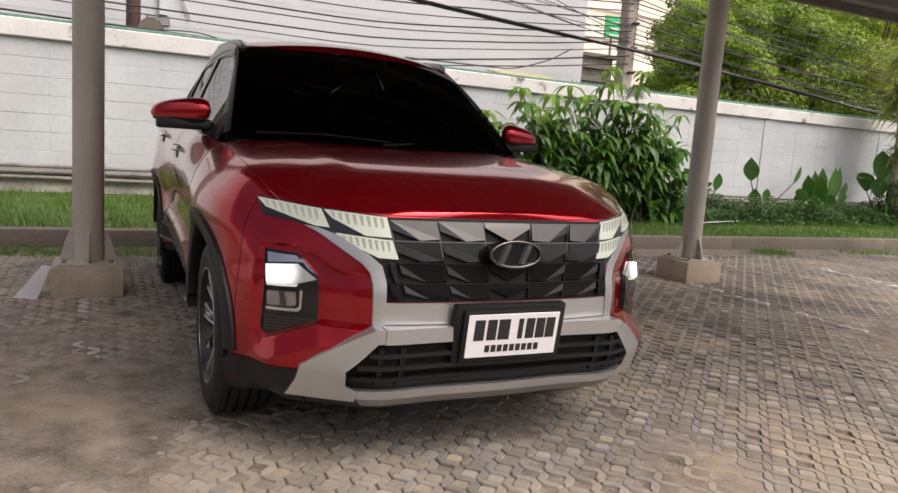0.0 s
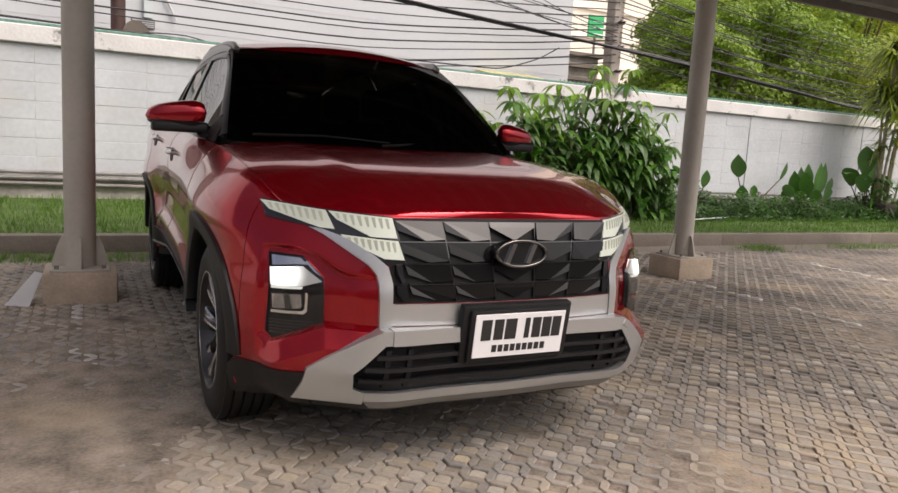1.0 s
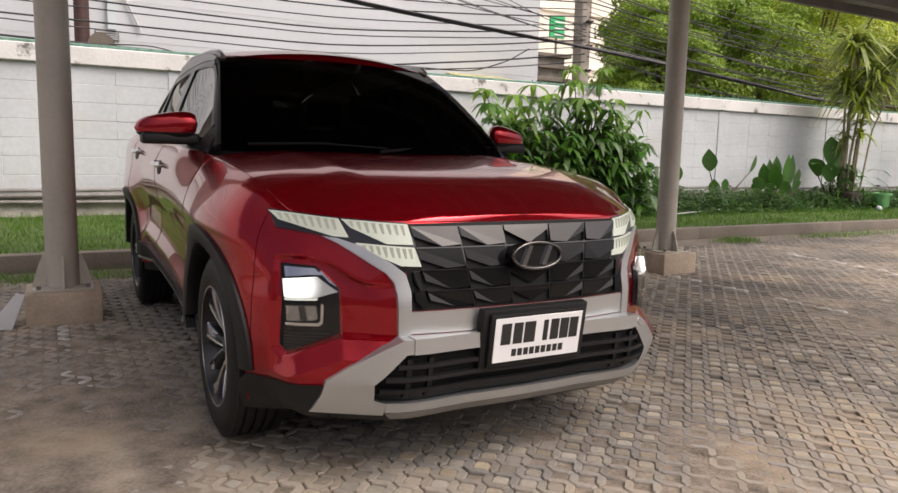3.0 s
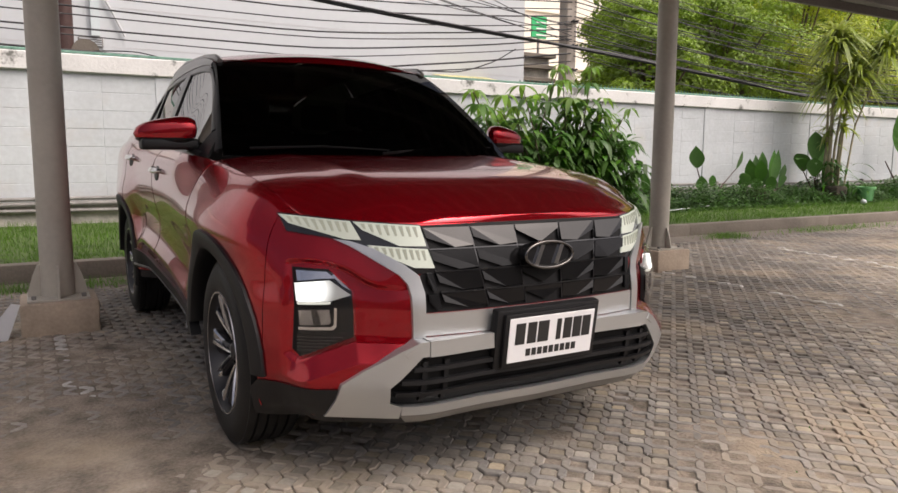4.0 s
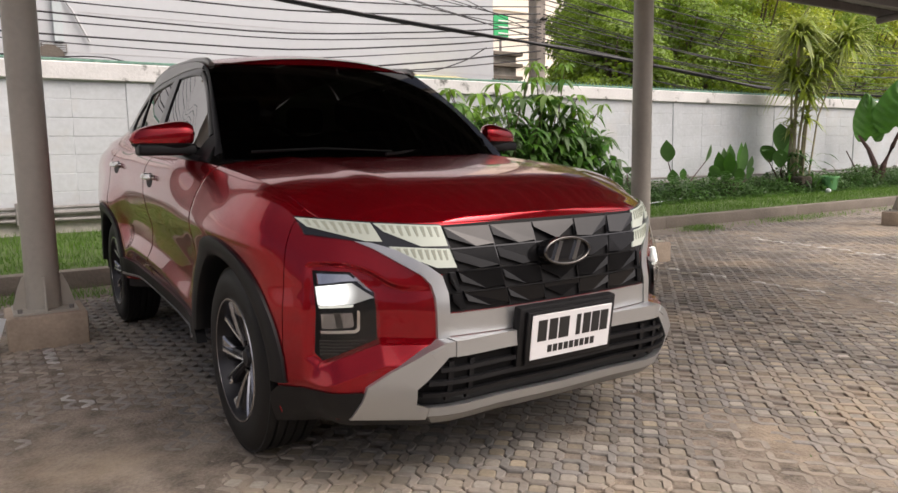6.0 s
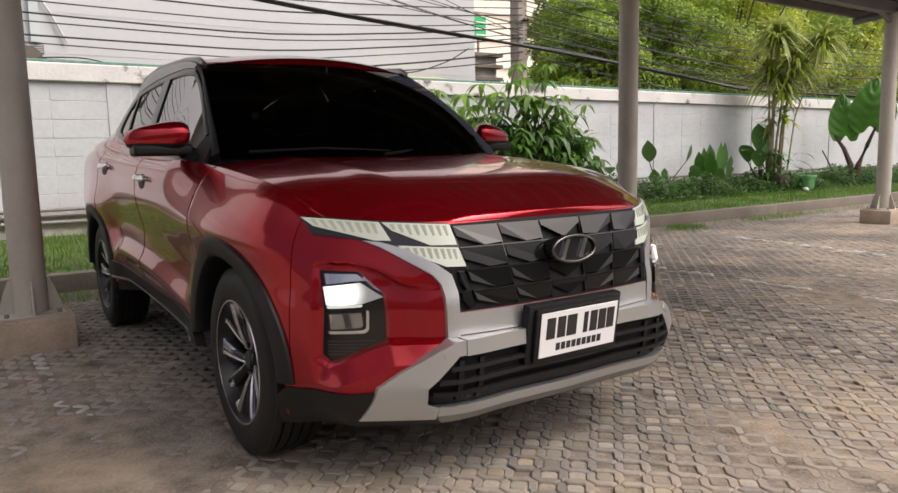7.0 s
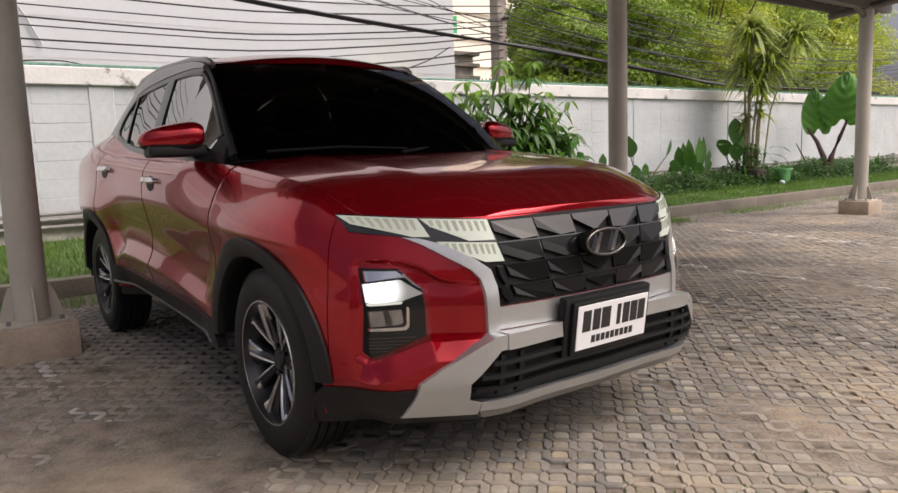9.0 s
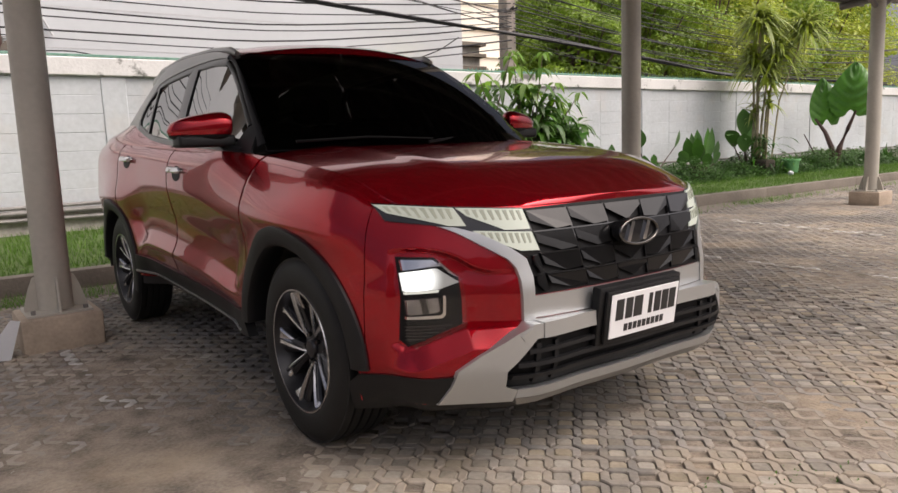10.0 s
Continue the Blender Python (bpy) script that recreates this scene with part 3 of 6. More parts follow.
def patch(poly, where, off=0.0, thick=0.01, bevel=0.003, step=0.03, twist=False):
    """A moulded plate: a flat outline laid on a curved surface, with rounded rim and thickness."""
    bm = bmesh.new()
    f = bm.faces.new([bm.verts.new((a, z, 0)) for a, z in poly])
    if bevel:
        bmesh.ops.inset_region(bm, faces=[f], thickness=bevel, use_boundary=True, use_even_offset=True)
    bmesh.ops.triangulate(bm, faces=bm.faces[:], ngon_method="EAR_CLIP")
    for ax in (0, 1):
        lo, hi = min(p[ax] for p in poly), max(p[ax] for p in poly)
        n = int((hi - lo) / step)
        for i in range(1, n + 1):
            c = [0, 0, 0]
            c[ax] = lo + (hi - lo) * i / (n + 1)
            d = [0, 0, 0]
            d[ax] = 1
            bmesh.ops.bisect_plane(bm, geom=bm.verts[:] + bm.edges[:] + bm.faces[:], plane_co=c, plane_no=d, dist=1e-5)
    rim = {v for e in bm.edges if e.is_boundary for v in e.verts}
    edges = [tuple(e.verts) for e in bm.edges if e.is_boundary]
    flat = {v: (v.co.x, v.co.y) for v in bm.verts}
    for v, (a, z) in flat.items():
        v.co = where(a, z, off - (bevel if v in rim else 0))
    if thick:
        low = {v: bm.verts.new(where(*flat[v], off - thick)) for v in rim}
        for a, b in edges:
            bm.faces.new((a, b, low[b], low[a]))
    return bm


def mirrored(poly):
    return [(-a, z) for a, z in poly[::-1]]


car = thing("car", "glossy dark red compact SUV with dark tinted windows and headlights on", "car")
SIDES = ((-1, "right"), (1, "left"))

# outer panels, parted by real gaps
seam = [float(s_of_y(v)) for v in (0.47, 1.29, 2.31, 3.27)]
LEN = ts[-1]


def z_bottom(s):
    y = np.interp(s, ts, ty)
    return 0.235 + 0.115 * smooth(0.5, 0.62, y) - 0.05 * smooth(3.95, 4.05, y) + 0.035 * (1 - smooth(0.2, 0.42, y))


def panel_bm(s0, s1, sg, ds=0.012, nz=72, gap=0.0014):
    s = np.linspace(s0 + gap, s1 - gap, max(4, int((s1 - s0) / ds)))
    rows = []
    y = np.interp(s, ts, ty)
    zb, zt = z_bottom(s), TOP(y)
    k = np.linspace(0, 1, nz)
    for sv, b, t in zip(s, zb, zt):
        z = b + (t - b) * k
        px, py, pz = skin(np.full_like(z, sv), z)
        rows.append([(sg * a, c, e) for a, c, e in zip(px, py, pz)])
    # flanges turned inwards at both ends
    for at, i in ((0, 0), (-1, len(rows))):
        sv = s[at]
        z = zb[at] + (zt[at] - zb[at]) * k
        px, py, pz = skin(np.full_like(z, sv), z, -0.014)
        rows.insert(i, [(sg * a, c, e) for a, c, e in zip(px, py, pz)])
    bm = bmesh.new()
    grid(bm, rows)
    cut_arches(bm)
    return bm


def cut_arches(bm, r=0.405):
    for ya in (ARCH_F, ARCH_R):
        def near(v):
            return math.hypot(v.co.y - ya, v.co.z - HUB_Z) < r and abs(v.co.x) > 0.55
        gone = [f for f in bm.faces if all(near(v) for v in f.verts)]
        bmesh.ops.delete(bm, geom=gone, context="FACES")
        for v in bm.verts:
            if near(v):
                d = math.hypot(v.co.y - ya, v.co.z - HUB_Z)
                v.co.y = ya + (v.co.y - ya) * r / d
                v.co.z = HUB_Z + (v.co.z - HUB_Z) * r / d


bumper = bmesh.new()
s_b = np.concatenate([np.linspace(0, float(s_of_x(0.42)), 26), np.linspace(float(s_of_x(0.42)), seam[0] - 0.0022, 130)[1:]])
kz = np.linspace(0, 1, 165)
rows = []
for sv in np.concatenate([-s_b[:0:-1], s_b]):
    a = abs(sv)
    yb = np.interp(a, ts, ty)
    z = float(z_bottom(a)) + (float(TOP(yb)) - 0.004 - float(z_bottom(a))) * kz
    px, py, pz = skin(np.full_like(z, a), z)
    rows.append([(math.copysign(1, sv) * u, v, w) for u, v, w in zip(px, py, pz)])
grid(bumper, rows)
# the lower intake is a real opening
HOLE = [(-0.538, 0.301), (0.538, 0.301), (0.543, 0.365), (0.517, 0.390), (0.453, 0.461), (-0.453, 0.461), (-0.517, 0.390), (-0.543, 0.365)]
gone = [f for f in bumper.faces if 0.29 < f.calc_center_median().z < 0.47 and float(inside_by(HOLE, f.calc_center_median().x, f.calc_center_median().z)) > -0.003]
bmesh.ops.delete(bumper, geom=gone, context="FACES")
part("front_bumper", bumper, M_PAINT, car, "glossy dark red front bumper", angle=33)
for sg, _ in SIDES:
    for nm, i0, i1 in (("fender", 0, 1), ("front_door", 1, 2), ("rear_door", 2, 3)):
        part(nm, panel_bm(seam[i0], seam[i1], sg), M_PAINT, car, angle=50)
    part("rear_quarter", panel_bm(seam[3], LEN - 0.5, sg, 0.02, 48), M_PAINT, car, angle=50)
tail = bmesh.new()
rows = []
for u in np.linspace(-0.5, 0.5, 30):
    sv = LEN - abs(u)
    yb = np.interp(sv, ts, ty)
    z = np.linspace(0.3, float(TOP(yb)), 30)
    px, py, pz = skin(np.full_like(z, sv), z)
    rows.append([(math.copysign(1, u) * a, b, c) for a, b, c in zip(px, py, pz)])
grid(tail, rows)
part("tailgate", tail, M_PAINT, car)

# the bonnet: crowned lines from one top edge to the other
CROWN = pchip([(0.10, 0.848), (0.125, 0.8515), (0.16, 0.862), (0.20, 0.879), (0.25, 0.901), (0.34, 0.938), (0.44, 0.972), (0.52, 0.988), (0.65, 1.004), (0.80, 1.018), (1.0, 1.036), (1.20, 1.050), (1.43, 1.060)])


def bonnet_bm():
    bm = bmesh.new()
    s = np.concatenate([np.linspace(0.001, float(s_of_x(0.55)), 70), np.linspace(float(s_of_x(0.55)), seam[1], 110)[1:]])
    u = np.sin(np.linspace(-1, 1, 61) * math.pi / 2)
    rows = []
    for sv in s:
        yb = np.interp(sv, ts, ty)
        px, py, pz = skin(sv, float(TOP(yb)))
        px, py, pz = float(px), float(py), float(pz)
        top = max(float(CROWN(py)), pz)
        row = []
        for q in u:
            z = pz + (top - pz) * (1 - abs(q) ** 4.2)
            # the two shallow folds that run along it
            fold = px * q
            z += 0.006 * math.exp(-((abs(fold) - 0.47 - 0.04 * (py - 0.8)) / 0.035) ** 2) * float(smooth(0.3, 0.7, py))
            row.append((px * q, py, z))
        ends = [(row[0][0] * 0.994, py, row[0][2] - 0.016), *[(a * 0.996, b, c) for a, b, c in row], (row[-1][0] * 0.994, py, row[-1][2] - 0.016)]
        rows.append(ends)
    rows.insert(0, [(a, b + 0.004, c - 0.014) for a, b, c in rows[0]])
    grid(bm, rows)
    return bm


part("bonnet", bonnet_bm(), M_PAINT, car, "glossy dark red bonnet with mirror reflections", angle=70)

# inner shell behind the gaps, floor and wheel housings
inner = bmesh.new()
rows = []
for sv in np.linspace(0.02, LEN, 150):
    yb = np.interp(sv, ts, ty)
    t = float(TOP(yb)) - 0.02
    rows.append([tuple(float(c) for c in skin(sv, z, -0.016 - 0.10 * (abs(yb - AXLE_F) < 0.42 or abs(yb - AXLE_R) < 0.42) * (z < 0.72))) for z in np.linspace(0.30, t, 24)])
both = rows[::-1] + [[(-a, b, c) for a, b, c in r] for r in rows[1:]]
grid(inner, both)
deck = []
for r in rows:
    x, y, z = r[-1]
    deck.append([(x * q, y, z - 0.05) for q in np.linspace(-1, 1, 12)])
grid(inner, deck)
cut_arches(inner, 0.415)
part("inner_shell", inner, M_INTERIOR, car)
pan = bmesh.new()
box(pan, -0.62, 0.32, 0.215, 0.62, 4.2, 0.30, 0.02)
part("underbody", pan, M_BLACK, car)
for sg, _ in SIDES:
    for ya in (ARCH_F, ARCH_R):
        liner = bmesh.new()
        rows = [[(sg * x, ya + 0.416 * math.cos(a), HUB_Z + 0.416 * math.sin(a)) for a in np.linspace(0.06, math.pi - 0.06, 28)] for x in (0.50, 0.83)]
        grid(liner, rows)
        rows = [[(sg * 0.5, ya + r * math.cos(a), HUB_Z + r * math.sin(a)) for a in np.linspace(0.06, math.pi - 0.06, 28)] for r in (0.0, 0.416)]
        grid(liner, rows)
        part("wheel_liner", liner, M_INTERIOR, car)

# black cladding round the arches and along the sills
for sg, _ in SIDES:
    where = flank_at(sg)
    for ya in (ARCH_F, ARCH_R):
        bm = bmesh.new()
        ang = np.linspace(radians(2 if ya == ARCH_F else -12), radians(175), 50)
        rows = []
        for r, off in ((0.384, -0.07), (0.378, -0.02), (0.377, 0.004), (0.381, 0.011), (0.398, 0.015), (0.436, 0.014), (0.446, 0.010), (0.449, -0.006)):
            rows.append([where(max(ya - r * math.cos(a), 0.42), max(HUB_Z + r * math.sin(a), 0.235), off) for a in ang])
        grid(bm, rows)
        part("arch_trim", bm, M_BLACK, car, "matt black wheel-arch cladding")
    sill = [(ARCH_F + 0.37, 0.312), (2.0, 0.330), (ARCH_R - 0.39, 0.372), (ARCH_R - 0.43, 0.472), (2.3, 0.446), (1.76, 0.429), (ARCH_F + 0.44, 0.408)]
    part("sill_trim", patch(sill, where, 0.012, 0.04, 0.006, 0.06), M_BLACK, car, "matt black sill cladding")
    strip = [(ARCH_F + 0.45, 0.322), (2.0, 0.339), (ARCH_R - 0.45, 0.376), (ARCH_R - 0.45, 0.387), (2.0, 0.350), (ARCH_F + 0.45, 0.333)]
    part("sill_strip", patch(strip, where, 0.018, 0.01, 0.003, 0.1), M_SILVER, car, "thin satin silver strip")
    def corner(sv, z, off=0.0):
        px, py, pz = skin(sv, z, off, low=1.0, deep=0.0)
        return Vector((sg * float(px), float(py), float(pz)))
    c0, c1, c2 = float(s_of_x(0.632)), float(s_of_y(0.47)), float(s_of_y(0.545))
    valance = [(c0 + 0.012, 0.215), (c2, 0.205), (c2, 0.30), (c1 + 0.03, 0.335), (c1 - 0.06, 0.343), (c0, 0.352)]
    part("bumper_cladding", patch(valance, corner, 0.005, 0.05, 0.004, 0.03), M_BLACK, car, "matt black lower bumper cladding")

# ---- nose ----
grille = [(-0.405, 0.838), (-0.372, 0.705), (-0.424, 0.692), (-0.418, 0.64), (-0.417, 0.578), (0.417, 0.578), (0.418, 0.64), (0.424, 0.692), (0.372, 0.705), (0.405, 0.838), (0.2, 0.842), (-0.2, 0.842)]
grill = part("grille", patch(grille, nose_at, 0.003, 0.02, 0.002, 0.05), M_LAMPBLACK, car, "dark radiator grille of polished faceted cells")
ROWS_Z = (0.836, 0.768, 0.701, 0.638, 0.584)
COL_TOP, COL_LOW = (-0.410, -0.254, -0.090, 0.090, 0.254, 0.410), (-0.362, -0.212, -0.073, 0.073, 0.212, 0.362)


def col_x(c, z):
    """The grille's upright lines close in towards the bottom."""
    k = (ROWS_Z[0] - z) / (ROWS_Z[0] - ROWS_Z[4])
    return COL_TOP[c] + (COL_LOW[c] - COL_TOP[c]) * k


def cell(left, right, z1, z0, lean, tip):
    """One jewel-like cell: a polished plate whose lower edge runs to a point over a deep dark pocket."""
    bm = bmesh.new()
    g = 0.0035
    def at(u, v, off):
        z = z0 + g + (z1 - z0 - 2 * g) * v
        a, b = left(z) + g, right(z) - g
        return nose_at(a + (b - a) * u, z, off)
    if lean == 0:
        ring = [(0.0, 1.0, 0.0), (1.0, 1.0, 0.0), (1.0, 0.74, 0.35), (0.5, 0.06, 1.0), (0.0, 0.74, 0.35)]
    else:
        ring = [(0.0, 1.0, 0.0), (1.0, 1.0, 0.0), (1.0, 0.10, 0.9), (0.55, 0.02, 1.0), (0.02, 0.50, -0.4)]
        if lean < 0:
            ring = [(1 - u, v, k) for u, v, k in ring[::-1]]
    top = [bm.verts.new(at(u, v, 0.016 + tip * k)) for u, v, k in ring]
    rim = [bm.verts.new(at(0.5 + (u - 0.5) * 1.015, v, 0.012 + tip * k)) for u, v, k in ring]
    low = [bm.verts.new(at(u, v, 0.003)) for u, v, k in ring]
    n = len(ring)
    if lean == 0:
        bm.faces.new(top)
    else:
        # two facets that meet on a ridge
        cut = top if lean > 0 else top[::-1]
        for f in ((cut[0], cut[1], cut[2], cut[3]), (cut[0], cut[3], cut[4])):
            bm.faces.new(f if lean > 0 else f[::-1])
    for i in range(n):
        j = (i + 1) % n
        bm.faces.new((top[i], rim[i], rim[j], top[j]))
        bm.faces.new((rim[i], low[i], low[j], rim[j]))
    return bm


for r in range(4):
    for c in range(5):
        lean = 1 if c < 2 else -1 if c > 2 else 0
        # row 0 gets the sky-bright copy, the rows below the shaded one
        part("grille_cell", cell(lambda z, c=c: col_x(c, z), lambda z, c=c: col_x(c + 1, z), ROWS_Z[r], ROWS_Z[r + 1], lean, (0.006, 0.000, -0.004, -0.006)[r]), M_CELLSKY if r == 0 else M_CELLDIM, grill, smooth=False)
    if r >= 2:
        for sg in (-1, 1):
            edge_out, edge_in = (lambda z: 0.412), (lambda z: col_x(5, z) + 0.004)
            if sg > 0:
                bm = cell(edge_in, edge_out, ROWS_Z[r], ROWS_Z[r + 1], -1, 0.002)
            else:
                bm = cell(lambda z: -0.412, lambda z: col_x(0, z) - 0.004, ROWS_Z[r], ROWS_Z[r + 1], 1, 0.002)
            part("grille_cell", bm, M_CELLDIM, grill, smooth=False)
for zc in ROWS_Z[1:4]:
    hw = col_x(5, zc) - 0.004
    part("grille_bar", patch([(-hw, zc - 0.0022), (hw, zc - 0.0022), (hw, zc + 0.0022), (-hw, zc + 0.0022)], nose_at, 0.014, 0.014, 0.001, 0.05), M_GLOSSBLACK, grill)
for c in range(1, 5):
    x0, x1 = col_x(c, 0.586), col_x(c, 0.834)
    part("grille_bar", patch([(x0 - 0.0022, 0.586), (x0 + 0.0022, 0.586), (x1 + 0.0022, 0.834), (x1 - 0.0022, 0.834)], nose_at, 0.013, 0.014, 0.001, 0.05), M_GLOSSBLACK, grill)

# oval badge with a plain slanted figure
badge = bmesh.new()
bz, by, rx, rz = 0.738, 0.072, 0.094, 0.042
rings = []
for a in np.linspace(0, 2 * math.pi, 48, endpoint=False):
    ca, sa = math.cos(a), math.sin(a)
    rings.append([(0.003 + ca * (rx + 0.006 * math.cos(b)), by + 0.006 * math.sin(b) + 0.014 * (bz + sa * rz - bz) * 10 * 0.4, bz + sa * (rz + 0.006 * math.cos(b))) for b in np.linspace(0, 2 * math.pi, 10, endpoint=False)])
grid(badge, rings + [rings[0]], close=True)
badge_ob = part("badge", badge, M_CHROMEDARK, car, "oval dark chrome badge")
for xa, xb in ((-0.050, -0.030), (0.028, 0.048)):
    fig = bmesh.new()
    v = [fig.verts.new((x + 0.003, by + 0.002 + o + 0.056 * z, bz + z)) for o in (-0.004, 0.004) for x, z in ((xa - 0.012, -0.030), (xa + 0.004, -0.032), (xb + 0.012, 0.032), (xb - 0.004, 0.033))]
    for q in ((0, 1, 2, 3), (7, 6, 5, 4), (0, 4, 5, 1), (1, 5, 6, 2), (2, 6, 7, 3), (3, 7, 4, 0)):
        fig.faces.new([v[i] for i in q])
    part("badge_figure", fig, M_CHROME, badge_ob, smooth=False)
back = bmesh.new()
vs = [back.verts.new((0.003 + math.cos(a) * rx, by + 0.006 + 0.056 * math.sin(a) * rz, bz + math.sin(a) * rz)) for a in np.linspace(0, 2 * math.pi, 32, endpoint=False)]
back.faces.new(vs)
low = [back.verts.new(v.co + Vector((0, 0.03, 0))) for v in vs]
for i in range(32):
    back.faces.new((vs[i], vs[(i + 1) % 32], low[(i + 1) % 32], low[i]))
part("badge_plate", back, M_GLOSSBLACK, badge_ob)

# satin silver surround, panel, bar and skid plate
for sg, _ in SIDES:
    m = (lambda p: p) if sg > 0 else mirrored
    frame_poly = [(0.640, 0.797), (0.60, 0.776), (0.548, 0.738), (0.484, 0.692), (0.464, 0.664), (0.458, 0.63), (0.456, 0.500), (0.420, 0.500), (0.418, 0.64), (0.430, 0.690), (0.47, 0.724), (0.545, 0.772), (0.60, 0.792)]
    part("grille_surround", patch(m(frame_poly), nose_at, 0.012, 0.02, 0.004, 0.025), M_SILVER, car, "satin silver grille surround")
    skid = [(0.457, 0.502), (0.510, 0.476), (0.606, 0.415), (0.662, 0.371), (0.670, 0.32), (0.690, 0.257), (0.50, 0.257), (0.50, 0.298), (0.534, 0.312), (0.540, 0.364), (0.515, 0.388), (0.452, 0.457), (0.43, 0.458), (0.43, 0.502)]
    part("skid_corner", patch(m(skid), nose_low, 0.012, 0.07, 0.004, 0.03), M_SILVER, car, "satin silver skid-plate corner")
    cap = [(0.455, 0.476), (0.492, 0.454), (0.502, 0.470), (0.467, 0.492)]
    part("tow_eye_cover", patch(m(cap), nose_low, 0.0145, 0.003, 0.001, 0.03), M_SILVER, car)
part("grille_panel", patch([(-0.4195, 0.508), (0.4195, 0.508), (0.4175, 0.576), (-0.4175, 0.576)], nose_at, 0.008, 0.02, 0.003, 0.04), M_SILVER, car, "satin silver panel below the grille")
part("bumper_bar", patch([(-0.4295, 0.457), (0.4295, 0.457), (0.4295, 0.505), (-0.4295, 0.505)], nose_low, 0.016, 0.075, 0.007, 0.04), M_SILVER, car, "satin silver bumper bar")
part("skid_lip", patch([(-0.4995, 0.270), (0.4995, 0.270), (0.4995, 0.300), (-0.4995, 0.300)], nose_low, 0.014, 0.03, 0.006, 0.04), M_SILVER, car, "satin silver skid-plate lip")
part("skid_step", patch([(-0.47, 0.236), (0.47, 0.236), (0.4995, 0.2685), (-0.4995, 0.2685)], nose_low, 0.013, 0.05, 0.006, 0.04), M_ARCHSILVER, car, "dark grey lower step of the skid plate")
part("chin", patch([(-0.66, 0.205), (0.66, 0.205), (0.69, 0.256), (-0.69, 0.256)], nose_low, -0.004, 0.06, 0.006, 0.05), M_BLACK, car, "matt black chin spoiler")
intake = [(-0.538, 0.303), (0.538, 0.303), (0.542, 0.365), (0.516, 0.390), (0.452, 0.459), (-0.452, 0.459), (-0.516, 0.390), (-0.542, 0.365)]
intake_ob = part("lower_intake", patch(intake, nose_low, -0.013, 0.002, 0.001, 0.05), M_LAMPBLACK, car, "black lower air intake with slats")
for zc, hw in ((0.340, 0.522), (0.378, 0.508), (0.417, 0.475)):
    part("intake_slat", patch([(-hw, zc - 0.006), (hw, zc - 0.006), (hw, zc + 0.007), (-hw, zc + 0.007)], nose_low, 0.009, 0.020, 0.003, 0.05), M_BLACK, intake_ob)
for xc in (-0.44, -0.37, 0.37, 0.44):
    part("intake_rib", patch([(xc - 0.012, 0.316), (xc + 0.004, 0.316), (xc + 0.012, 0.44), (xc - 0.004, 0.44)], nose_low, -0.002, 0.012, 0.002, 0.05), M_BLACK, intake_ob)

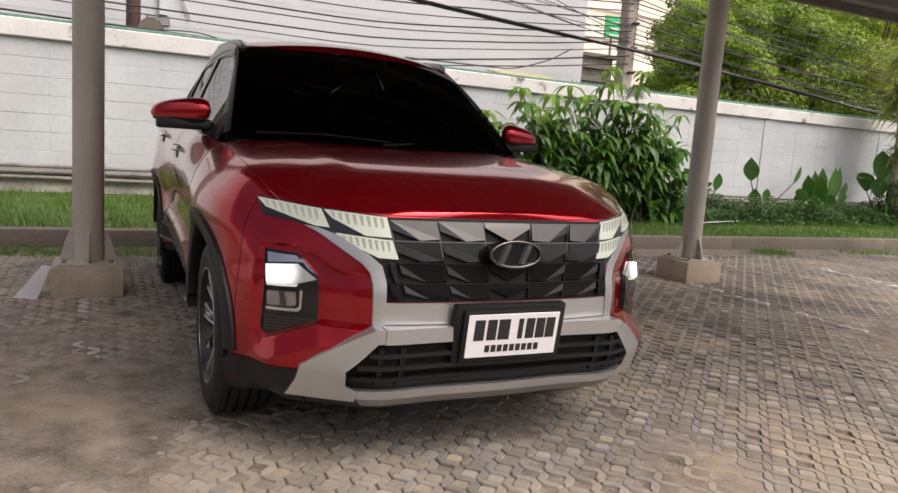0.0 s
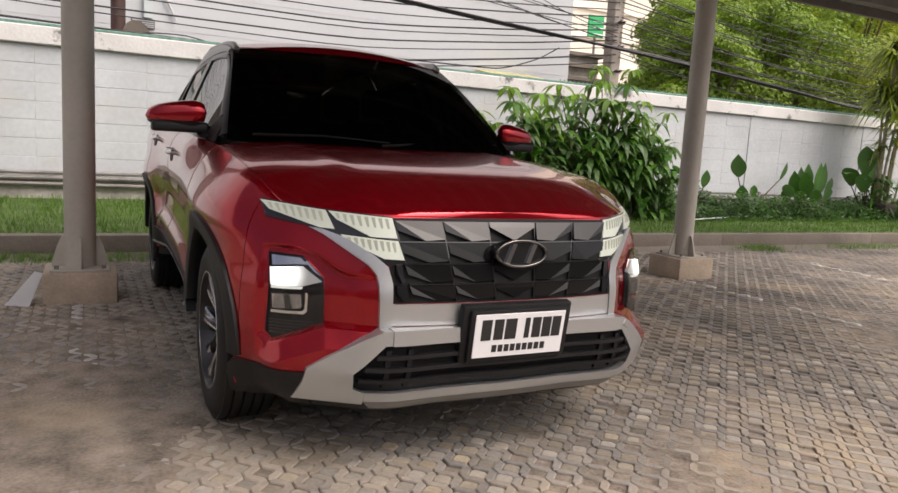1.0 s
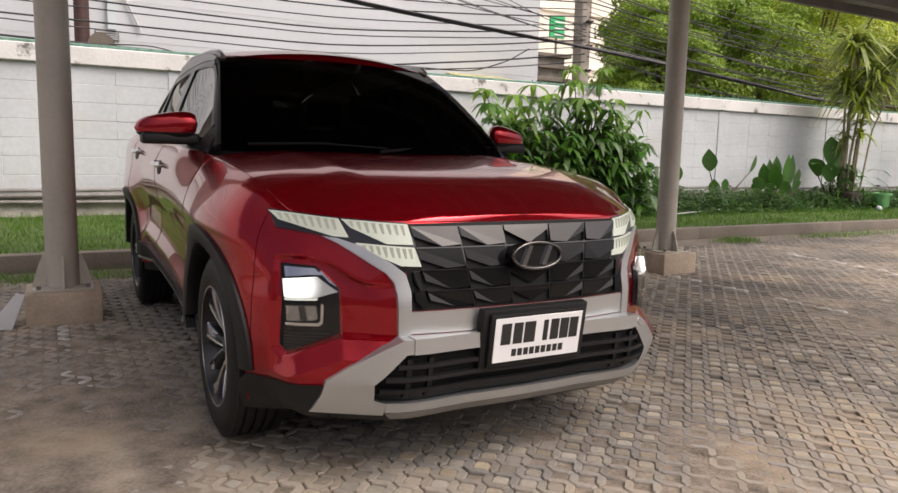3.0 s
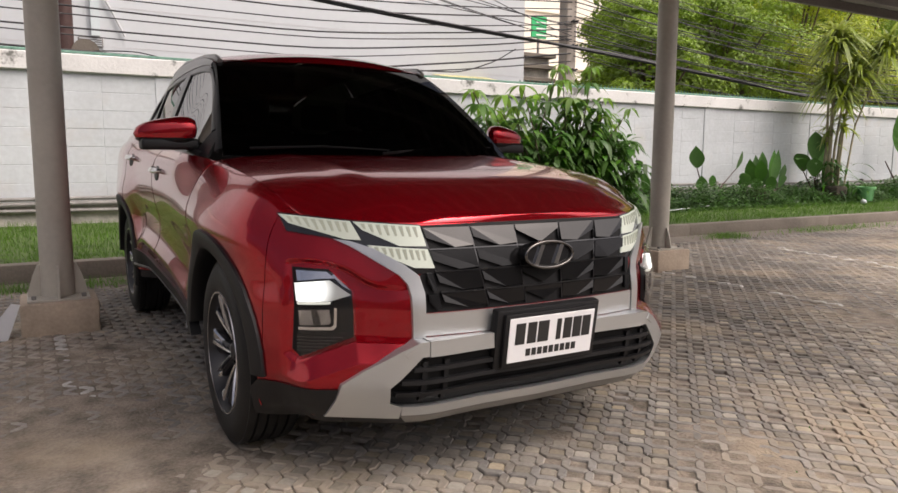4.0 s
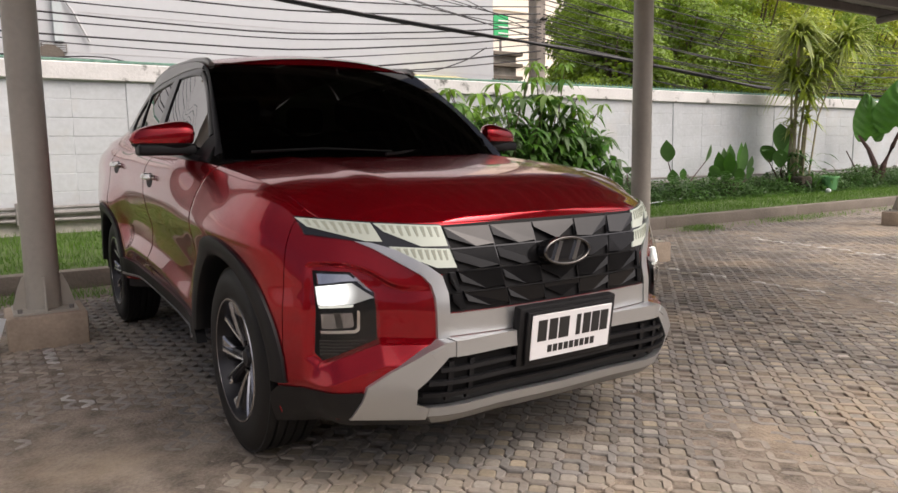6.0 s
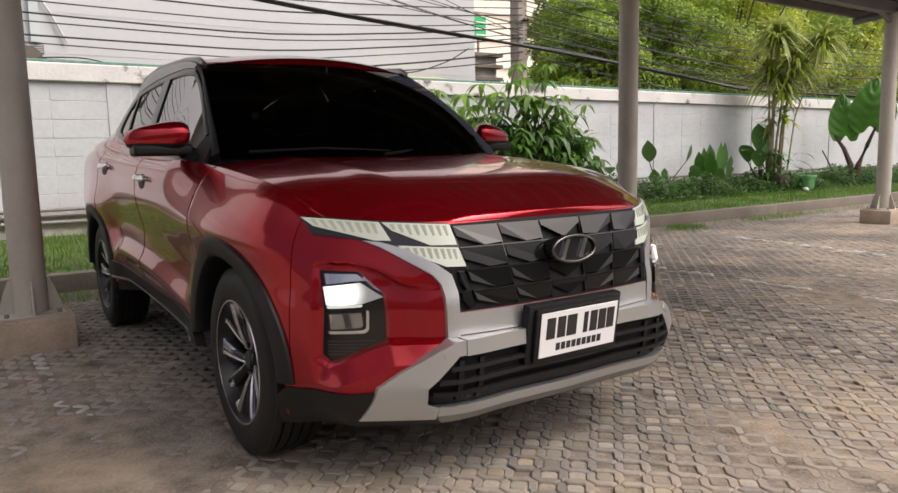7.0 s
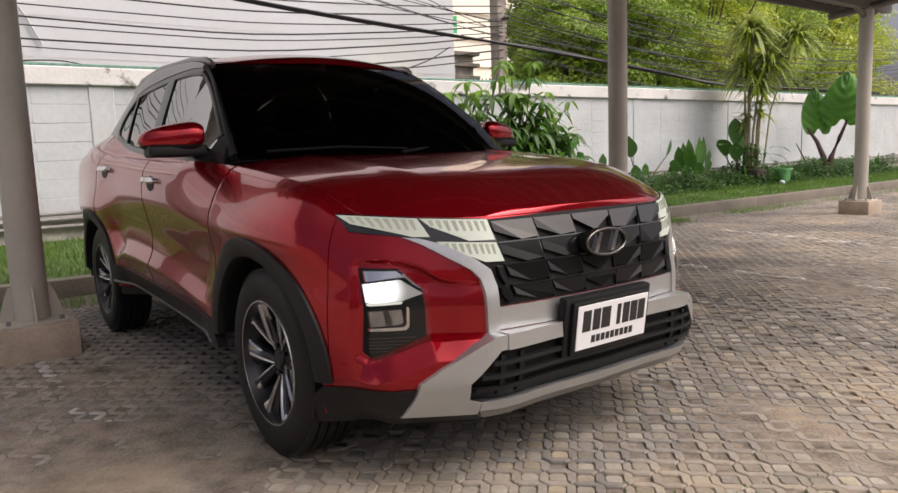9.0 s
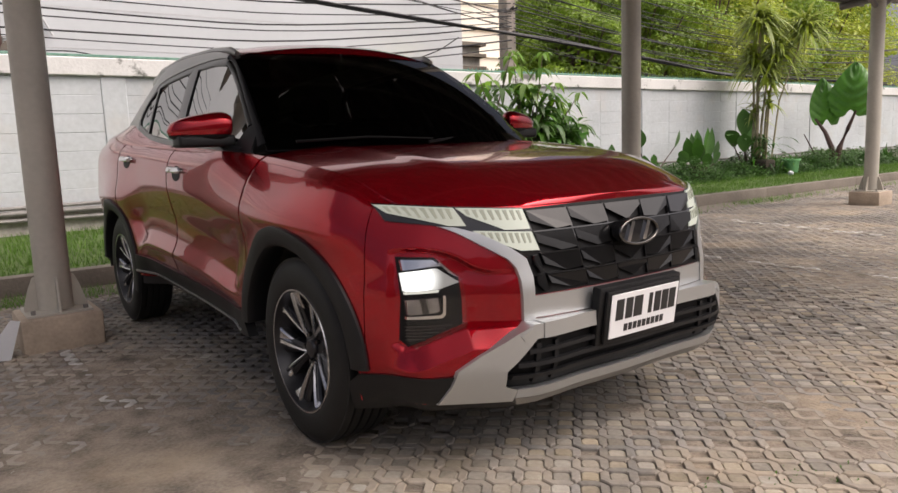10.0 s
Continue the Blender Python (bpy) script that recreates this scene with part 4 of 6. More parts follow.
# lamps
for sg, _ in SIDES:
    m = (lambda p: p) if sg > 0 else mirrored
    bowl = [(0.752, 0.868), (0.58, 0.852), (0.407, 0.841), (0.370, 0.696), (0.44, 0.694), (0.545, 0.760), (0.60, 0.785), (0.65, 0.800), (0.745, 0.815)]
    drl = part("running_light", patch(m(bowl), nose_at, 0.004, 0.02, 0.002, 0.03), M_GLOSSBLACK, car, "lit daytime running light in gloss black")
    for poly in ([(0.752, 0.864), (0.592, 0.850), (0.572, 0.795), (0.613, 0.797), (0.735, 0.838)],
                 [(0.584, 0.849), (0.411, 0.838), (0.399, 0.777), (0.475, 0.779), (0.563, 0.824)],
                 [(0.556, 0.780), (0.396, 0.768), (0.379, 0.711), (0.44, 0.714), (0.537, 0.758)]):
        lit = part("light_strip", patch(m(poly), nose_at, 0.009, 0.006, 0.001, 0.03), M_DRL, drl, "glowing white light strip")
        (xa, za), (xb, zb) = poly[0], poly[1]
        lox = max(poly[3][0], poly[2][0]) + 0.004
        for i in range(1, 9):
            xr = xa + (xb - xa) * i / 9
            top = za + (zb - za) * i / 9
            lowz = np.interp(xr, [poly[2][0], poly[3][0], poly[4][0]], [poly[2][1], poly[3][1], poly[4][1]])
            rib = [(xr - 0.007, top - 0.004), (xr + 0.003, top - 0.004), (xr - 0.004, max(lowz + 0.004, top - 0.034)), (xr - 0.009, max(lowz + 0.004, top - 0.034))]
            part("light_rib", patch(m(rib), nose_at, 0.0112, 0.004, 0.001, 0.05), M_DRLRIB, drl)
    lamp = [(0.742, 0.708), (0.654, 0.703), (0.599, 0.641), (0.598, 0.493), (0.728, 0.422), (0.754, 0.455)]
    head = part("headlight", patch(m(lamp), nose_pod, 0.0030, 0.02, 0.003, 0.03), M_LAMPBLACK, car, "headlight switched on in a dark housing")
    bez = [(0.747, 0.714), (0.650, 0.709), (0.592, 0.645), (0.590, 0.490), (0.730, 0.415), (0.760, 0.452)]
    part("lamp_bezel", patch(m(bez), nose_pod, -0.0010, 0.012, 0.002, 0.03), M_BLACK, head)
    part("led_module", patch(m([(0.743, 0.660), (0.655, 0.670), (0.634, 0.652), (0.606, 0.629), (0.660, 0.610), (0.743, 0.606)]), nose_pod, 0.0170, 0.02, 0.004, 0.02), M_LED, head, "bright white LED low beam")
    part("lamp_reflector", patch(m([(0.738, 0.700), (0.662, 0.697), (0.642, 0.677), (0.680, 0.676), (0.738, 0.668)]), nose_pod, 0.0110, 0.008, 0.003, 0.02), M_CHROME, head, "silvered reflector above the low beam")
    part("lamp_reflector", patch(m([(0.626, 0.656), (0.650, 0.686), (0.645, 0.690), (0.605, 0.642)]), nose_pod, 0.0130, 0.008, 0.002, 0.02), M_CHROME, head)
    part("light_guide", patch(m([(0.742, 0.602), (0.658, 0.606), (0.662, 0.600), (0.742, 0.597)]), nose_pod, 0.0120, 0.010, 0.001, 0.03), M_GUIDE, head)
    part("projector", patch(m([(0.742, 0.580), (0.664, 0.584), (0.660, 0.545), (0.668, 0.538), (0.740, 0.534)]), nose_pod, 0.0130, 0.012, 0.004, 0.02), M_LAMPIN, head)
    part("projector_fin", patch(m([(0.712, 0.586), (0.700, 0.586), (0.690, 0.538), (0.706, 0.538)]), nose_pod, 0.0170, 0.008, 0.002, 0.03), M_GLOSSBLACK, head)
    part("chrome_bracket", patch(m([(0.744, 0.530), (0.744, 0.521), (0.657, 0.521), (0.647, 0.531), (0.645, 0.588), (0.652, 0.592), (0.654, 0.538), (0.662, 0.531)]), nose_pod, 0.0160, 0.012, 0.002, 0.03), M_CHROME, head)
    for i in range(5):
        zc = 0.452 + i * 0.010
        xr = 0.728 - i * 0.018
        part("lamp_rib", patch(m([(0.744, zc), (xr - 0.03, zc), (xr - 0.03, zc + 0.005), (0.744, zc + 0.005)]), nose_pod, 0.0080, 0.004, 0.001, 0.03), M_BLACK, head)
    cover = part("lamp_lens", patch(m([(0.740, 0.706), (0.654, 0.701), (0.600, 0.640), (0.599, 0.494), (0.728, 0.424), (0.752, 0.456)]), nose_pod, 0.0230, 0.0, 0.0, 0.03), M_LENS, head)
    cover.visible_shadow = False

# number plate in a black holder
pl = bmesh.new()
tilt = Matrix.Translation((0.0, 0.066, 0.478)) @ Matrix.Rotation(radians(8), 4, "X")
box(pl, -0.205, 0.0, -0.098, 0.205, 0.035, 0.098, 0.006, 2, tilt)
holder = part("plate_holder", pl, M_BLACK, car, "black plastic number-plate holder")
fr = bmesh.new()
box(fr, -0.184, -0.016, -0.090, 0.184, 0.001, 0.088, 0.006, 2, tilt)
part("plate_frame", fr, M_BLACK, holder)
wp = bmesh.new()
box(wp, -0.170, -0.021, -0.072, 0.170, -0.017, 0.076, 0.0015, 1, tilt)
part("number_plate", wp, M_PLATE, holder, "white number plate with dark bars")
for i, (xc, wd) in enumerate(((-0.128, 0.036), (-0.083, 0.034), (-0.038, 0.042), (0.024, 0.018), (0.060, 0.032), (0.099, 0.034), (0.138, 0.034))):
    bar = bmesh.new()
    box(bar, xc - wd / 2, -0.0225, -0.012, xc + wd / 2, -0.0205, 0.058, 0.0, 1, tilt)
    part("plate_bar", bar, M_INK, holder, smooth=False)
for i in range(9):
    bar = bmesh.new()
    xc = -0.092 + i * 0.023
    box(bar, xc - 0.0085, -0.0225, -0.054, xc + 0.0085, -0.0205, -0.030, 0.0, 1, tilt)
    part("plate_bar", bar, M_INK, holder, smooth=False)

# ---- upper body ----
RAIL_Z = pchip([(1.36, 1.045), (1.6, 1.208), (1.8, 1.350), (1.95, 1.455), (2.05, 1.508), (2.3, 1.545), (2.8, 1.560), (3.3, 1.545), (3.7, 1.500), (3.95, 1.44), (4.1, 1.34), (4.28, 1.16)])
RAIL_X = pchip([(1.36, 0.722), (1.6, 0.672), (1.8, 0.628), (2.0, 0.590), (2.3, 0.594), (2.8, 0.590), (3.3, 0.556), (3.7, 0.500), (4.0, 0.46), (4.28, 0.48)])


RISE_Y = pchip([(1.36, 0.0), (2.0, 0.018), (2.5, 0.030), (2.9, 0.052), (3.06, 0.075), (3.2, 0.10), (3.4, 0.12), (4.3, 0.10)])
TUCK = pchip([(1.36, 0.0), (2.2, 0.004), (2.7, 0.018), (3.2, 0.065), (3.6, 0.12), (4.3, 0.20)])
GLASS_TOP = pchip([(1.36, 1.0), (1.60, 1.168), (1.737, 1.264), (1.842, 1.337), (1.948, 1.403), (2.045, 1.458), (2.2, 1.470), (2.39, 1.469), (2.77, 1.454), (3.03, 1.437), (3.15, 1.405), (3.23, 1.34)])


def belt_z(y):
    return float(TOP(y)) + float(RISE_Y(y))


def cabin_at(sg):
    def f(y, z, off=0.0):
        base = skin(s_of_y(y), float(TOP(y)))
        base = (base[0] - float(TUCK(y)), base[1], base[2])
        zb, zr = belt_z(y), float(RAIL_Z(y))
        k = max(-0.05, min(1.05, (z - zb) / max(zr - zb, 0.02)))
        x = float(base[0]) - 0.004 + (float(RAIL_X(y)) - float(base[0])) * k + 0.03 * k * (1 - k)
        return Vector((sg * (x + off * 0.9), y, z + off * 0.4))
    return f


screen = bmesh.new()
rows = []
for v in np.linspace(0, 1, 26):
    row = []
    for u in np.linspace(-1, 1, 41):
        a = Vector((0.716 * u, 1.10 + 0.27 * u * u, 1.035 + 0.012 * u * u))
        b = Vector((0.582 * u, 1.935 + 0.09 * u * u, 1.524 - 0.016 * u * u))
        p = a.lerp(b, v)
        k = 4 * v * (1 - v)
        row.append(p + Vector((0, -0.018, 0.024)) * k)
    rows.append(row)
grid(screen, rows)
ws = part("windscreen", screen, M_WINDSCREEN, car, "black-tinted windscreen")
ws.visible_shadow = False
band = bmesh.new()
rows2 = []
for v in np.linspace(0.0, 0.16, 6):
    row = []
    for u in np.linspace(-1, 1, 41):
        i = v * 25
        p = Vector(rows[int(i)][int((u + 1) * 20)]).lerp(Vector(rows[int(i) + 1][int((u + 1) * 20)]), i - int(i))
        row.append(p + Vector((0, 0.006, -0.006)))
    rows2.append(row)
grid(band, rows2)
part("screen_border", band, M_GLOSSBLACK, car)
for sg in (-1, 1):
    w = bmesh.new()
    p0, p1 = (Vector((-0.1, 1.10, 1.055)), Vector((0.62, 1.36, 1.09))) if sg > 0 else (Vector((-0.62, 1.30, 1.075)), Vector((-0.05, 1.14, 1.07)))
    tube(w, [p0, p0.lerp(p1, 0.5) + Vector((0, -0.01, 0.012)), p1], [0.007, 0.006, 0.004], 6)
    part("wiper", w, M_LAMPBLACK, car)

hdr = bmesh.new()
grid(hdr, [[Vector(rows[25][k]).lerp(Vector(rows[23][k]), q) + Vector((0, -0.003, 0.004)) for k in range(41)] for q in np.linspace(-0.05, 0.15, 4)])
part("roof_header", hdr, M_PAINT, car)
roof = bmesh.new()
rows = []
for v in np.linspace(0, 1, 40):
    ye = 2.025 + (3.97 - 2.025) * v
    rows.append([(u * float(RAIL_X(ye)), ye - 0.09 * (1 - u * u) * (1 - v) + 0.06 * (1 - u * u) * v, float(RAIL_Z(ye)) + 0.054 * (1 - u * u)) for u in np.linspace(-1, 1, 31)])
grid(roof, rows)
part("roof", roof, M_PAINT, car, "glossy dark red roof")
head = bmesh.new()
rows = []
for v, dz in ((-0.016, -0.034), (-0.012, -0.024), (-0.004, -0.008), (0.006, 0.001), (0.022, 0.004), (0.04, 0.002)):
    rows.append([(u * float(RAIL_X(2.025)), 2.025 + v - 0.09 * (1 - u * u), float(RAIL_Z(2.025)) + 0.054 * (1 - u * u) + dz * (1 - 0.6 * u * u)) for u in np.linspace(-1, 1, 31)])
grid(head, rows)
part("roof_edge", head, M_PAINT, car)
rearglass = bmesh.new()
grid(rearglass, [[(u * (0.46 + 0.06 * v), 3.98 + 0.06 * (1 - u * u) + 0.30 * v, 1.41 + 0.05 * (1 - u * u) - 0.30 * v) for u in np.linspace(-1, 1, 15)] for v in np.linspace(0, 1, 8)])
lip = bmesh.new()
ends = []
for k in (-0.02, 0.35, 0.7, 1.06):
    row = []
    for u in np.linspace(-1, 1, 31):
        a = Vector((u * float(RAIL_X(3.97)), 3.97 + 0.06 * (1 - u * u), float(RAIL_Z(3.97)) + 0.054 * (1 - u * u)))
        b = Vector((u * 0.50, 3.99 + 0.06 * (1 - u * u), 1.400 + 0.05 * (1 - u * u)))
        row.append(a.lerp(b, k) + Vector((0, 0.03 * math.sin(math.pi * min(1, max(0, k))), 0)))
    ends.append(row)
grid(lip, ends)
part("tailgate_top", lip, M_PAINT, car)
rg = part("rear_window", rearglass, M_REARGLASS, car)
rg.visible_shadow = False

for sg, _ in SIDES:
    where = cabin_at(sg)
    def edge(y, d):
        return float(RAIL_Z(y)) - d
    def belt(y, d):
        return belt_z(y) + d
    def glass(y, d=0.0):
        return float(GLASS_TOP(y)) + d
    # dark frame with three panes set into it
    w_front = [(1.565, belt(1.565, 0.016)), (2.262, belt(2.262, 0.016)), (2.385, glass(2.385)), (2.2, glass(2.2)), (2.10, glass(2.10)), (2.045, glass(2.045)), (1.948, glass(1.948)), (1.842, glass(1.842)), (1.737, glass(1.737)), (1.60, glass(1.60)), (1.565, glass(1.565))]
    w_rear = [(2.39, belt(2.39, 0.016)), (2.912, belt(2.912, 0.016)), (3.045, glass(3.045)), (2.77, glass(2.77)), (2.50, glass(2.50))]
    w_quarter = [(2.965, belt(2.965, 0.016)), (3.10, belt(3.10, 0.016)), (3.205, belt(3.205, 0.020)), (3.215, belt(3.215, 0.045)), (3.17, glass(3.17) - 0.01), (3.105, glass(3.105))]
    for nm, poly in (("front_side_window", w_front), ("rear_side_window", w_rear), ("quarter_window", w_quarter)):
        g = part(nm, patch(poly, where, -0.004, 0, 0, 0.022), M_SIDEGLASS, car)
        g.visible_shadow = False

    def bar(nm, pts, width, off, mat, label="", thick=0.02):
        bm = bmesh.new()
        rows = []
        n = len(pts)
        for i in range(n):
            d = Vector(pts[min(i + 1, n - 1)]) - Vector(pts[max(i - 1, 0)])
            nrm = Vector((-d.y, d.x)).normalized()
            wd = width[i] if isinstance(width, (list, tuple)) else width
            c = Vector(pts[i])
            rows.append([where(*(c + nrm * k * wd), o) for k, o in ((-0.5, off - thick), (-0.5, off), (0, off + 0.003), (0.5, off), (0.5, off - thick))])
        grid(bm, rows)
        return part(nm, bm, mat, car, label)

    ys = np.linspace(1.40, 4.05, 40)
    bar("window_frame", [(y, glass(y, 0.012)) for y in np.linspace(2.03, 3.14, 30)] + [(3.215, glass(3.20) + 0.0), (3.245, belt(3.245, 0.09)), (3.242, belt(3.242, 0.03)), (3.19, belt(3.19, 0.0))], 0.030, 0.003, M_PILLAR)
    bar("window_frame", [(y, belt(y, 0.004)) for y in np.linspace(1.50, 3.20, 30)], 0.026, 0.003, M_PILLAR)
    bar("centre_pillar", [(2.325, belt(2.325, 0.0)), (2.375, belt(2.375, 0.16)), (2.443, glass(2.443))], 0.115, 0.004, M_PILLAR, "gloss black centre pillar")
    bar("rear_pillar", [(2.937, belt(2.937, 0.0)), (3.0, belt(3.0, 0.12)), (3.075, glass(3.075))], 0.032, 0.004, M_PILLAR)
    bar("front_pillar", [(y, glass(y, 0.011)) for y in np.linspace(1.56, 2.045, 14)], 0.017, 0.002, M_PILLAR, "gloss black windscreen pillar")
    sail = [(1.42, belt(1.42, 0.002)), (1.562, belt(1.562, 0.002)), (1.562, glass(1.562)), (1.545, edge(1.545, 0.016)), (1.48, edge(1.48, 0.016))]
    part("mirror_sail", patch(sail, where, 0.001, 0.012, 0.002, 0.04), M_BLACK, car, "matt black panel at the mirror's foot")
    bar("roof_arch", [(y, (edge(y, 0.0) + glass(y, 0.028)) / 2) for y in np.linspace(2.04, 3.16, 30)], [max(0.012, edge(y, 0.0) - glass(y, 0.028)) for y in np.linspace(2.04, 3.16, 30)], 0.006, M_ARCHSILVER, "satin silver arch above the side windows")
    bar("pillar_cover", [(y, edge(y, 0.007)) for y in np.linspace(1.40, 2.04, 16)], 0.016, 0.004, M_BLACK)
    hind = [(3.20, belt(3.20, -0.012)), (3.60, belt(3.60, -0.012)), (4.26, belt(4.26, -0.012)), (4.20, edge(4.2, 0.0)), (4.0, edge(4.0, 0.0)), (3.7, edge(3.7, 0.0)), (3.4, edge(3.4, 0.0)), (3.163, edge(3.163, 0.0)), (3.163, glass(3.15, 0.028)), (3.232, glass(3.20, 0.012)), (3.260, belt(3.26, 0.095)), (3.258, belt(3.258, 0.025))]
    part("hind_pillar", patch(hind, where, 0.001, 0.02, 0.002, 0.06), M_ARCHSILVER, car, "satin silver rear pillar")
    # painted shoulder that rises from the doors to the glass
    sh = bmesh.new()
    rows = []
    for y in np.linspace(1.32, 4.2, 60):
        a = skin(s_of_y(y), float(TOP(y)))
        b = where(y, belt_z(y), 0.0)
        a = Vector((sg * float(a[0]), float(a[1]), float(a[2])))
        b = Vector((b.x, a.y, b.z - 0.004))
        rows.append([a + Vector((0, 0, -0.004)), a.lerp(b, 0.25) + Vector((sg * 0.10 * abs(a.x - b.x), 0, 0.05 * abs(a.x - b.x))), a.lerp(b, 0.55) + Vector((sg * 0.10 * abs(a.x - b.x), 0, 0.02 * abs(a.x - b.x))), b])
    grid(sh, rows)
    part("shoulder", sh, M_PAINT, car)
    rail = bmesh.new()
    pts = [(sg * 0.568, 2.00, 1.506), (sg * 0.572, 2.06, 1.528), (sg * 0.568, 2.3, 1.556), (sg * 0.570, 2.8, 1.572), (sg * 0.545, 3.3, 1.556), (sg * 0.505, 3.65, 1.518), (sg * 0.49, 3.72, 1.50)]
    tube(rail, pts, [0.014, 0.019, 0.017, 0.016, 0.016, 0.017, 0.014], 8)
    part("roof_rail", rail, M_ARCHSILVER, car, "satin silver roof rail")

    # door mirror
    mm = bmesh.new()
    rows = []
    for u in np.linspace(-1, 1, 22):
        e = (1 - abs(u) ** 3.2) ** 0.42 if abs(u) < 1 else 0.02
        cx = 0.895 + 0.128 * u
        hz = 0.058 * e * (1.0 - 0.20 * u)
        hy = 0.060 * e
        cz = 1.146 - 0.012 * u
        rows.append([(sg * cx, 1.635 + 0.035 * u + hy * math.copysign(abs(math.cos(a)) ** 0.75, math.cos(a)), cz + hz * math.copysign(abs(math.sin(a)) ** 0.75, math.sin(a))) for a in np.linspace(0, 2 * math.pi, 28, endpoint=False)])
    grid(mm, rows, close=True)
    lower = mm.copy()
    bmesh.ops.bisect_plane(mm, geom=mm.verts[:] + mm.edges[:] + mm.faces[:], plane_co=(0, 0, 1.118), plane_no=(0, 0, 1), clear_inner=True)
    bmesh.ops.bisect_plane(lower, geom=lower.verts[:] + lower.edges[:] + lower.faces[:], plane_co=(0, 0, 1.1165), plane_no=(0, 0, 1), clear_outer=True)
    cap = part("mirror_cap", mm, M_PAINT, car, "glossy dark red mirror cap")
    box(lower, min(sg * 0.70, sg * 0.86), 1.60, 1.066, max(sg * 0.70, sg * 0.86), 1.672, 1.104, 0.01, 2)
    box(lower, min(sg * 0.76, sg * 1.0), 1.585, 1.066, max(sg * 0.76, sg * 1.0), 1.690, 1.116, 0.014, 3)
    part("mirror_base", lower, M_BLACK, cap, "matt black mirror base")
    ind = bmesh.new()
    a = [(sg * (0.875 + 0.14 * k), 1.571 + 0.045 * k + 0.03 * k ** 3, 1.134) for k in np.linspace(0, 1, 8)]
    grid(ind, [[Vector(p) + Vector((0, 0, dz)) for p in a] for dz in (-0.004, 0.005)])
    part("indicator_strip", ind, M_CHROME, cap)
    # door handles
    sw = flank_at(sg)
    for yh, zh in ((2.14, 0.968), (3.07, 1.026)):
        cup = [(yh + 0.004 + 0.060 * math.cos(a), zh - 0.018 + 0.036 * math.sin(a)) for a in np.linspace(0, 2 * math.pi, 20, endpoint=False)]
        hnd = part("door_handle", patch(cup, sw, 0.0025, 0.004, 0.001, 0.02), M_LAMPBLACK, car, "chrome door handle over a dark cup")
        gb = bmesh.new()
        rows = []
        for k in np.linspace(-1, 1, 17):
            c, o = yh + 0.100 * k, 0.010 + 0.022 * (1 - abs(k) ** 2.5)
            hz = (0.017 - 0.004 * (1 - k * k)) * (1 - 0.75 * max(0.0, abs(k) - 0.85) / 0.15)
            rows.append([sw(c, zh + 0.004 * k + hz * math.sin(a), o + 0.009 * math.cos(a)) for a in np.linspace(0, 2 * math.pi, 12, endpoint=False)])
        grid(gb, rows, close=True)
        part("grip", gb, M_CHROME, hnd)
        for k0 in (-1, 1):
            lock = bmesh.new()
            tube(lock, [sw(yh + 0.088 * k0, zh + 0.004 * k0, 0.0), sw(yh + 0.086 * k0, zh + 0.004 * k0, 0.014)], 0.013, 10)
            part("handle_mount", lock, M_CHROME, hnd)

# cabin: dash, seats, wheel
dash = bmesh.new()
box(dash, -0.66, 1.40, 0.93, 0.66, 1.72, 1.035, 0.03, 2)
part("dashboard", dash, M_INTERIOR, car)
for sx in (-0.36, 0.36):
    for sy, w in ((2.25, 0.25), (3.05, 0.27)):
        seat = bmesh.new()
        box(seat, sx - w, sy, 0.90, sx + w, sy + 0.16, 1.19, 0.05, 3)
        so = part("seat_back", seat, M_INTERIOR, car)
        hr = bmesh.new()
        box(hr, sx - 0.13, sy + 0.03, 1.215, sx + 0.13, sy + 0.13, 1.385, 0.045, 3)
        part("headrest", hr, M_INTERIOR, so)
stw = bmesh.new()
rr = []
for a in np.linspace(0, 2 * math.pi, 24, endpoint=False):
    c = Vector((-0.36 + 0.18 * math.cos(a), 1.80 + 0.07 * math.sin(a), 1.05 + 0.165 * math.sin(a)))
    rr.append(c)
tube(stw, rr + [rr[0]], 0.014, 6, ends=False)
part("steering_wheel", stw, M_INTERIOR, car)

